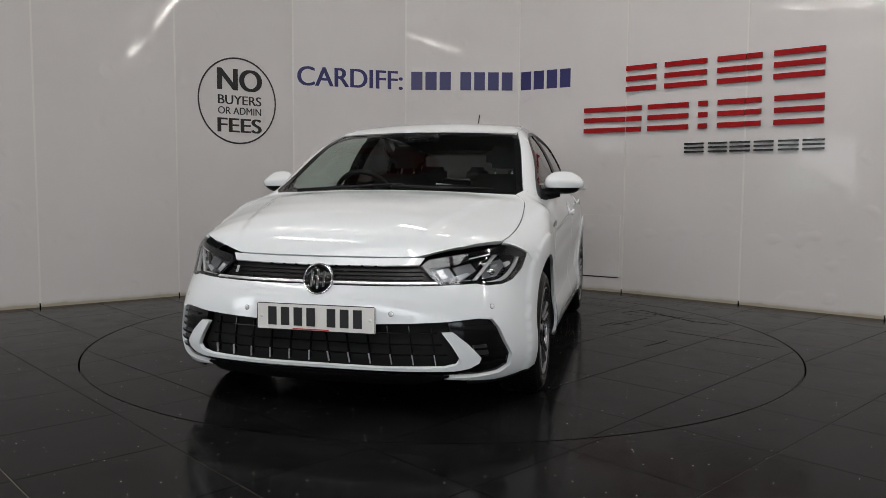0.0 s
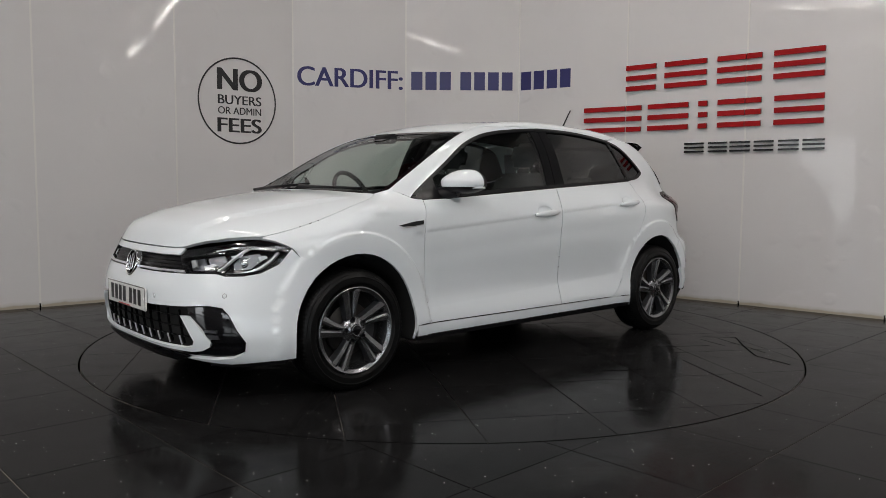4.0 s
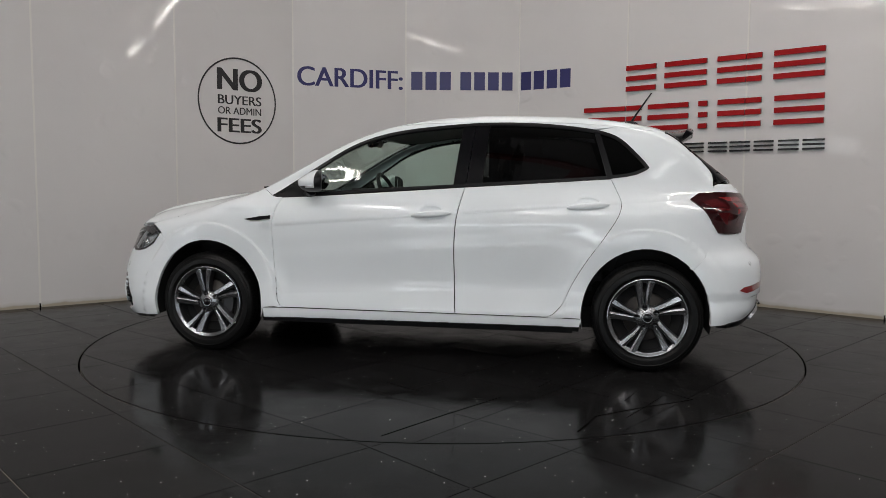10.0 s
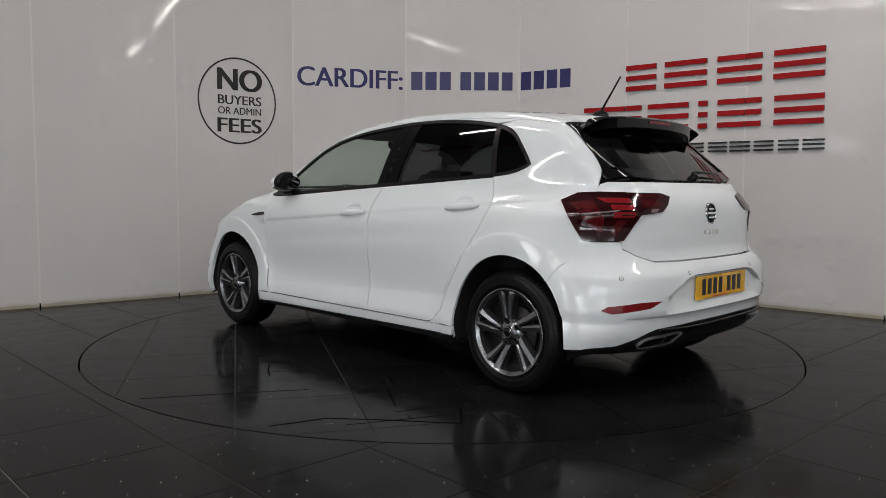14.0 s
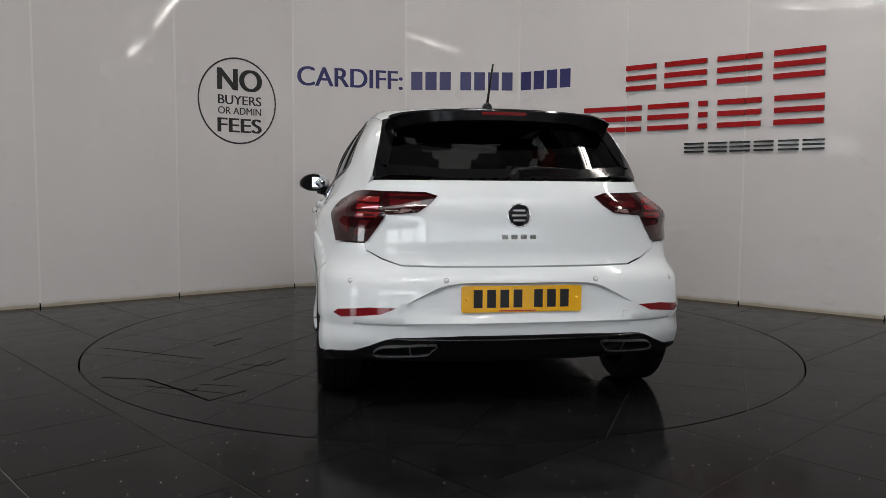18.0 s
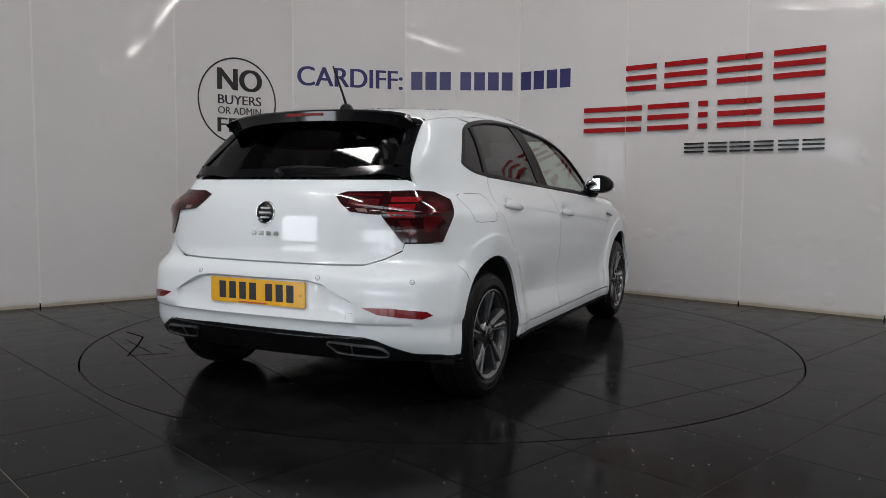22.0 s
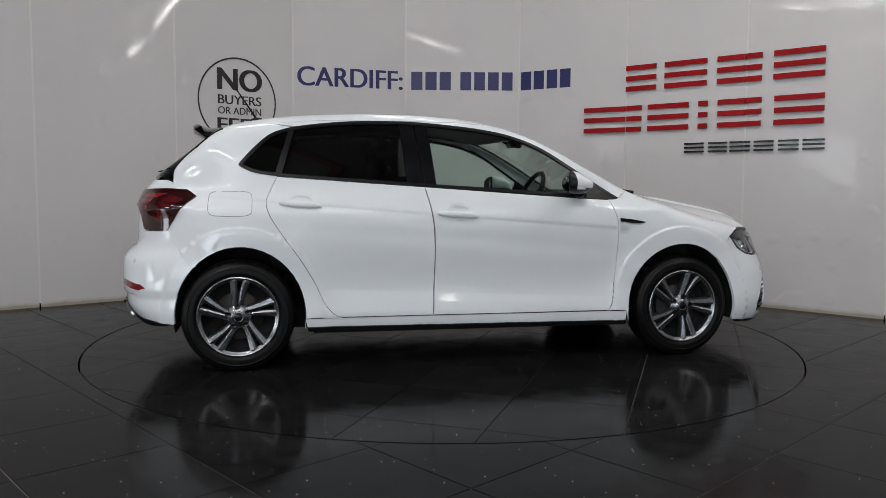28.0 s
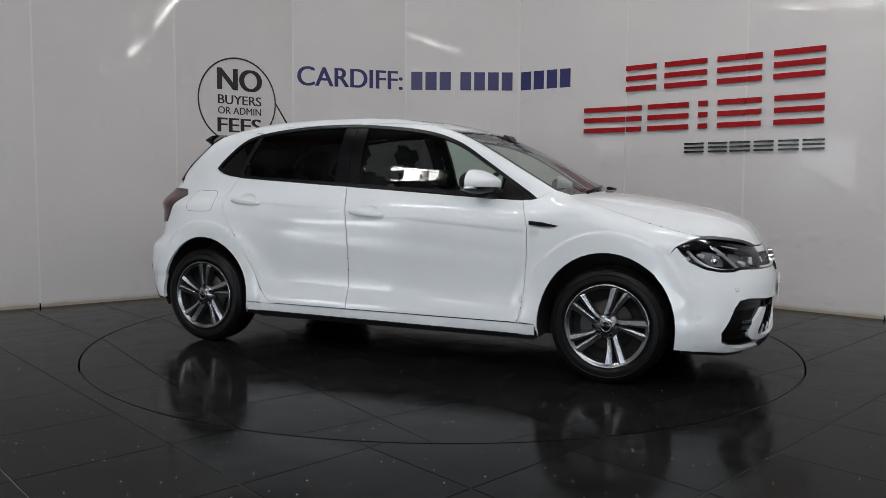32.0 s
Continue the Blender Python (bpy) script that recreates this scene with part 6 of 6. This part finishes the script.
def cabin():
    V = np.vstack
    # inner skins close the shut lines and trim the doors
    inn = on_side(*([(0.895, 0.24), (0.895, 0.90), (0.80, 0.905)] + [(x, z - 0.012) for x, z in DLO_LO[::-1] if -1.20 < x < 0.78] + [(-1.22, 1.05), (-1.22, 0.72), (-0.93, 0.60), (-0.93, 0.24)]))
    skin("door_lining", CAR, M_DARK, "dark inner door lining", outline=inn, view=SIDE, lift=-0.020, step=0.06, depth=0.02)
    pil = V([on_side((-1.20, 1.28)), on_side((-1.30, 1.10), (-1.23, 1.05), (-1.22, 0.80), (-1.62, 0.80)), on_rear((0.60, 1.02), (0.50, 1.25))])
    skin("pillar_lining", CAR, M_DARK, outline=pil, view=CANT, lift=-0.028, step=0.06, depth=0)
    head = whole(on_top(*([(-1.40, 0.0), (-1.39, 0.49), (-1.1, 0.55), (-0.4, 0.553), (0.2, 0.548), (0.28, 0.50), (0.37, 0.3), (0.385, 0.0)])))
    skin("headliner", CAR, M_TRIMIN, "dark grey roof lining", False, outline=head, view=TOP, lift=-0.030, step=0.08, depth=0)
    bm = bmesh.new()
    box(bm, -1.40, 1.62, -0.60, 0.60, 0.19, 0.30)
    box(bm, -0.88, 0.88, -0.80, 0.80, 0.19, 0.26)
    box(bm, 0.93, 1.60, -0.50, 0.50, 0.30, 0.62)
    box(bm, -1.75, -0.95, -0.50, 0.50, 0.30, 0.60)
    part("underbody", bm, M_DARK, CAR, "dark underbody")
    bm = bmesh.new()
    rbox(bm, (0.78, 0, 0.80), (0.40, 1.40, 0.28), 0.06)
    rbox(bm, (0.64, -0.36, 0.945), (0.20, 0.36, 0.07), 0.03)
    dash = part("dashboard", bm, M_TRIMIN, CAR, "dark dashboard")
    bm = bmesh.new()
    rbox(bm, (0.575, 0.03, 0.88), (0.02, 0.24, 0.14), 0.008)
    part("screen", bm, M_GLOSSB, dash, "glossy dashboard screen")
    m = Matrix.Translation((0.46, -0.36, 0.915)) @ pose(0, 0, 0, 0, -64, 0)
    bm = bmesh.new()
    tube(bm, [m @ Vector((0.183 * math.cos(a), 0.183 * math.sin(a), 0)) for a in np.linspace(0, 2 * math.pi, 33)[:-1]], 0.015, 10, closed=True)
    sw = part("steering_wheel", bm, M_PLASTIC, CAR, "black steering wheel", True)
    bm = bmesh.new()
    rbox(bm, (0, 0, -0.01), (0.13, 0.15, 0.05), 0.02, m)
    for a in (90, 270, 180):
        rbox(bm, (0.11, 0, -0.006), (0.14, 0.035, 0.016), 0.006, m @ pose(0, 0, 0, 0, 0, a))
    part("wheel_boss", bm, M_PLASTIC, sw, "", True)
    bm = bmesh.new()
    rbox(bm, (0.46, 0.0, 1.285), (0.03, 0.22, 0.06), 0.012)
    part("rear_view_mirror", bm, M_PLASTIC, CAR, "black rear-view mirror")
    seat = None
    for y in (0.36, -0.36):
        s = new("front_seat")
        s.parent = CAR
        tagged(s, "dark cloth front seat with headrest")
        bm = bmesh.new()
        rbox(bm, (0.02, y, 0.47), (0.50, 0.50, 0.18), 0.06)
        part("seat_cushion", bm, M_CLOTH, s, "", True)
        bm = bmesh.new()
        mm = Matrix.Translation((-0.20, y, 0.50)) @ pose(0, 0, 0, 0, -20, 0)
        rbox(bm, (0, 0, 0.31), (0.13, 0.46, 0.62), 0.055, mm)
        rbox(bm, (0.03, 0.20, 0.28), (0.12, 0.09, 0.46), 0.04, mm)
        rbox(bm, (0.03, -0.20, 0.28), (0.12, 0.09, 0.46), 0.04, mm)
        part("backrest", bm, M_CLOTH, s, "", True)
        bm = bmesh.new()
        rbox(bm, (0.015, 0, 0.745), (0.10, 0.26, 0.17), 0.045, mm)
        part("headrest", bm, M_CLOTH, s, "", True)
        for dy in (-0.06, 0.06):
            bm = bmesh.new()
            tube(bm, [mm @ Vector((0, dy, 0.60)), mm @ Vector((0.005, dy, 0.68))], 0.006)
            part("headrest_post", bm, M_CHROME, s)
    bm = bmesh.new()
    rbox(bm, (-0.80, 0, 0.48), (0.48, 1.30, 0.16), 0.06)
    mm = Matrix.Translation((-1.02, 0, 0.50)) @ pose(0, 0, 0, 0, -22, 0)
    rbox(bm, (0, 0, 0.27), (0.12, 1.30, 0.56), 0.05, mm)
    rs = part("rear_bench", bm, M_CLOTH, CAR, "dark cloth rear bench", True)
    for y in (-0.38, 0.0, 0.38):
        bm = bmesh.new()
        rbox(bm, (0.01, y, 0.64), (0.08, 0.25 if y else 0.18, 0.13), 0.035, mm)
        part("headrest", bm, M_CLOTH, rs, "", True)
    bm = bmesh.new()
    box(bm, -1.66, -1.25, -0.58, 0.58, 0.955, 0.975)
    part("parcel_shelf", bm, M_TRIMIN, CAR, "dark parcel shelf")
    # backing behind nose and tail so that no daylight shows through
    bm = bmesh.new()
    box(bm, 1.60, 1.86, -0.48, 0.48, 0.25, 0.62)
    box(bm, 0.95, 1.60, -0.66, 0.66, 0.62, 0.74)
    part("inner_panel", bm, M_DARK, CAR, "dark inner panel")
    bm = bmesh.new()
    box(bm, -1.80, -1.60, -0.52, 0.52, 0.31, 0.64)
    part("inner_panel", bm, M_DARK, CAR, "dark inner panel")


windows()
front_end()
rear_end()
mirrors()
small_trim()
wheels()
cabin()


# ---------------------------------------------------------------- tiles, piece by piece

TILE = 0.54


def clipped_tile(cx, cy, ang, inside):
    """A tile of the grid, cut along the turntable's rim. Returns a bmesh, or None where nothing is left."""
    h = TILE / 2 - 0.0018
    r = TABLE_R - 0.0008 if inside else TABLE_R + 0.0108
    ca, sa = math.cos(ang), math.sin(ang)
    sq = [(cx + ca * u - sa * v, cy + sa * u + ca * v) for u, v in ((-h, -h), (h, -h), (h, h), (-h, h))]
    d = [math.hypot(*q) for q in sq]
    far, near = max(d), min(d)
    if inside and near > r + 0.5 or not inside and far < r - 0.5:
        return None, False
    cutting = not (far < r) if inside else not (math.hypot(cx, cy) - 0.39 > r)
    if not cutting:
        return sq, False
    n = 220
    pts = [Vector(q) for q in sq] + [Vector((r * math.cos(2 * math.pi * k / n), r * math.sin(2 * math.pi * k / n))) for k in range(n)]
    edges = [(0, 1), (1, 2), (2, 3), (3, 0)] + [(4 + k, 4 + (k + 1) % n) for k in range(n)]
    vs, es, fs, *_ = delaunay_2d_cdt(pts, edges, [], 0, 1e-5)
    bm = bmesh.new()
    made = {}
    for f in fs:
        c = sum((vs[i] for i in f), Vector((0, 0))) / len(f)
        u, v = ca * (c.x - cx) + sa * (c.y - cy), -sa * (c.x - cx) + ca * (c.y - cy)
        if abs(u) > h or abs(v) > h or (c.length < r) != inside:
            continue
        for i in f:
            if i not in made:
                made[i] = bm.verts.new((vs[i].x, vs[i].y, 0))
        bm.faces.new([made[i] for i in f])
    if not bm.faces:
        bm.free()
        return None, True
    bmesh.ops.recalc_face_normals(bm, faces=bm.faces[:])
    for f in bm.faces[:]:
        if f.normal.z < 0:
            f.normal_flip()
    ext = bmesh.ops.extrude_edge_only(bm, edges=[e for e in bm.edges if e.is_boundary])
    for v in [g for g in ext["geom"] if isinstance(g, bmesh.types.BMVert)]:
        v.co.z = -0.004
    return bm, True


def tile_floor(parent, ang, ox, oy, inside, x0, x1, y0, y1):
    """Lays the grid of tiles turned by ang, as parts of parent."""
    whole = None
    ca, sa = math.cos(ang), math.sin(ang)
    for i in range(-14, 15):
        for j in range(-14, 15):
            u, v = ox + i * TILE, oy + j * TILE
            cx, cy = ca * u - sa * v, sa * u + ca * v
            if not (x0 < cx < x1 and y0 < cy < y1):
                continue
            if inside and math.hypot(cx, cy) > TABLE_R + 0.4:
                continue
            got, cut = clipped_tile(cx, cy, ang, inside)
            if got is None:
                continue
            if cut:
                part("tile", got, M_TILE, parent)
                continue
            if whole is None:
                h = TILE / 2 - 0.0018
                bm = bmesh.new()
                hi = [bm.verts.new(q) for q in ((-h + 0.001, -h + 0.001, 0), (h - 0.001, -h + 0.001, 0), (h - 0.001, h - 0.001, 0), (-h + 0.001, h - 0.001, 0))]
                lo = [bm.verts.new(q) for q in ((-h, -h, -0.004), (h, -h, -0.004), (h, h, -0.004), (-h, h, -0.004))]
                bm.faces.new(hi)
                for k in range(4):
                    bm.faces.new((lo[k], lo[(k + 1) % 4], hi[(k + 1) % 4], hi[k]))
                whole = mesh_of(bm, "tile", M_TILE)
            ob = new("tile", whole)
            ob.parent = parent
            ob.matrix_basis = pose(cx, cy, 0, 0, 0, math.degrees(ang))


def far_tiles(parent, ang, ox, oy, x0, x1, y0, y1):
    """The same grid beyond the tiles laid one by one, as one sheet of separate tiles."""
    bm = bmesh.new()
    ca, sa = math.cos(ang), math.sin(ang)
    h = TILE / 2 - 0.0018
    for i in range(-60, 61):
        for j in range(-60, 61):
            u, v = ox + i * TILE, oy + j * TILE
            cx, cy = ca * u - sa * v, sa * u + ca * v
            near = x0 < cx < x1 and y0 < cy < y1 and abs(i) < 15 and abs(j) < 15
            if near or not (HX0 + 0.4 < cx < HX1 - 0.4 and HY0 + 0.4 < cy < HY1 - 0.4):
                continue
            bm.faces.new([bm.verts.new((cx + ca * p - sa * q, cy + sa * p + ca * q, 0)) for p, q in ((-h, -h), (h, -h), (h, h), (-h, h))])
    ob = part("tile_field", bm, M_TILE, parent, "dark floor tiles in the rest of the hall")
    tagged(ob, "dark floor tiles in the rest of the hall", kind="stuff")


far_tiles(bpy.data.objects["floor"], radians(43.6), 0.13, -0.10, -5.0, 5.0, -5.4, 3.6)
tile_floor(bpy.data.objects["floor"], radians(43.6), 0.13, -0.10, False, -5.0, 5.0, -5.4, 3.6)
tile_floor(bpy.data.objects["turntable"], radians(60.4), 0.0, 0.0, True, -3, 3, -3, 3)


def cracks():
    """Chipped and lifted joints in the turntable's tiles."""
    for line, w in (([(-0.929, 1.924), (-0.97, 1.80), (-1.003, 1.686), (-1.22, 1.50), (-1.451, 1.324), (-1.296, 1.171)], 0.009), ([(-0.164, 2.137), (-0.36, 1.80), (-0.563, 1.472)], 0.006), ([(-0.20, 1.465), (-0.08, 1.40), (0.038, 1.316)], 0.007),
                    ([(-0.727, 1.247), (-0.782, 1.106), (-0.614, 1.014)], 0.006), ([(-1.256, 1.427), (-1.208, 1.409)], 0.005), ([(-0.671, 1.092), (-1.068, 1.355)], 0.006), ([(-1.209, 1.207), (-1.135, 1.417)], 0.005),
                    ([(-1.33, 1.262), (-1.23, 1.48), (-1.133, 1.682)], 0.005)):
        bm = bmesh.new()
        n = len(line)
        rows = []
        for i, q in enumerate(line):
            d = (Vector(line[min(i + 1, n - 1)]) - Vector(line[max(i - 1, 0)])).normalized()
            h = w * (0.5 if i in (0, n - 1) else 0.68)
            rows.append([bm.verts.new((q[0] - d.y * s, q[1] + d.x * s, 0.0006)) for s in (h, -h)])
        for a, b in zip(rows, rows[1:]):
            bm.faces.new((a[0], a[1], b[1], b[0]))
        part("crack", bm, M_RIM_GAP, bpy.data.objects["turntable"], "dark crack in the tiles")


cracks()


# ---------------------------------------------------------------- what moves
def motions():
    walk(TURNTABLE, [(t, pose(0, 0, 0, 0, 0, a)) for t, a in TURN])
    walk(CAR, [(t, pose(0, 0, 0, 0, 0, a) @ Matrix.Translation(CAR_OFF)) for t, a in TURN])


motions()
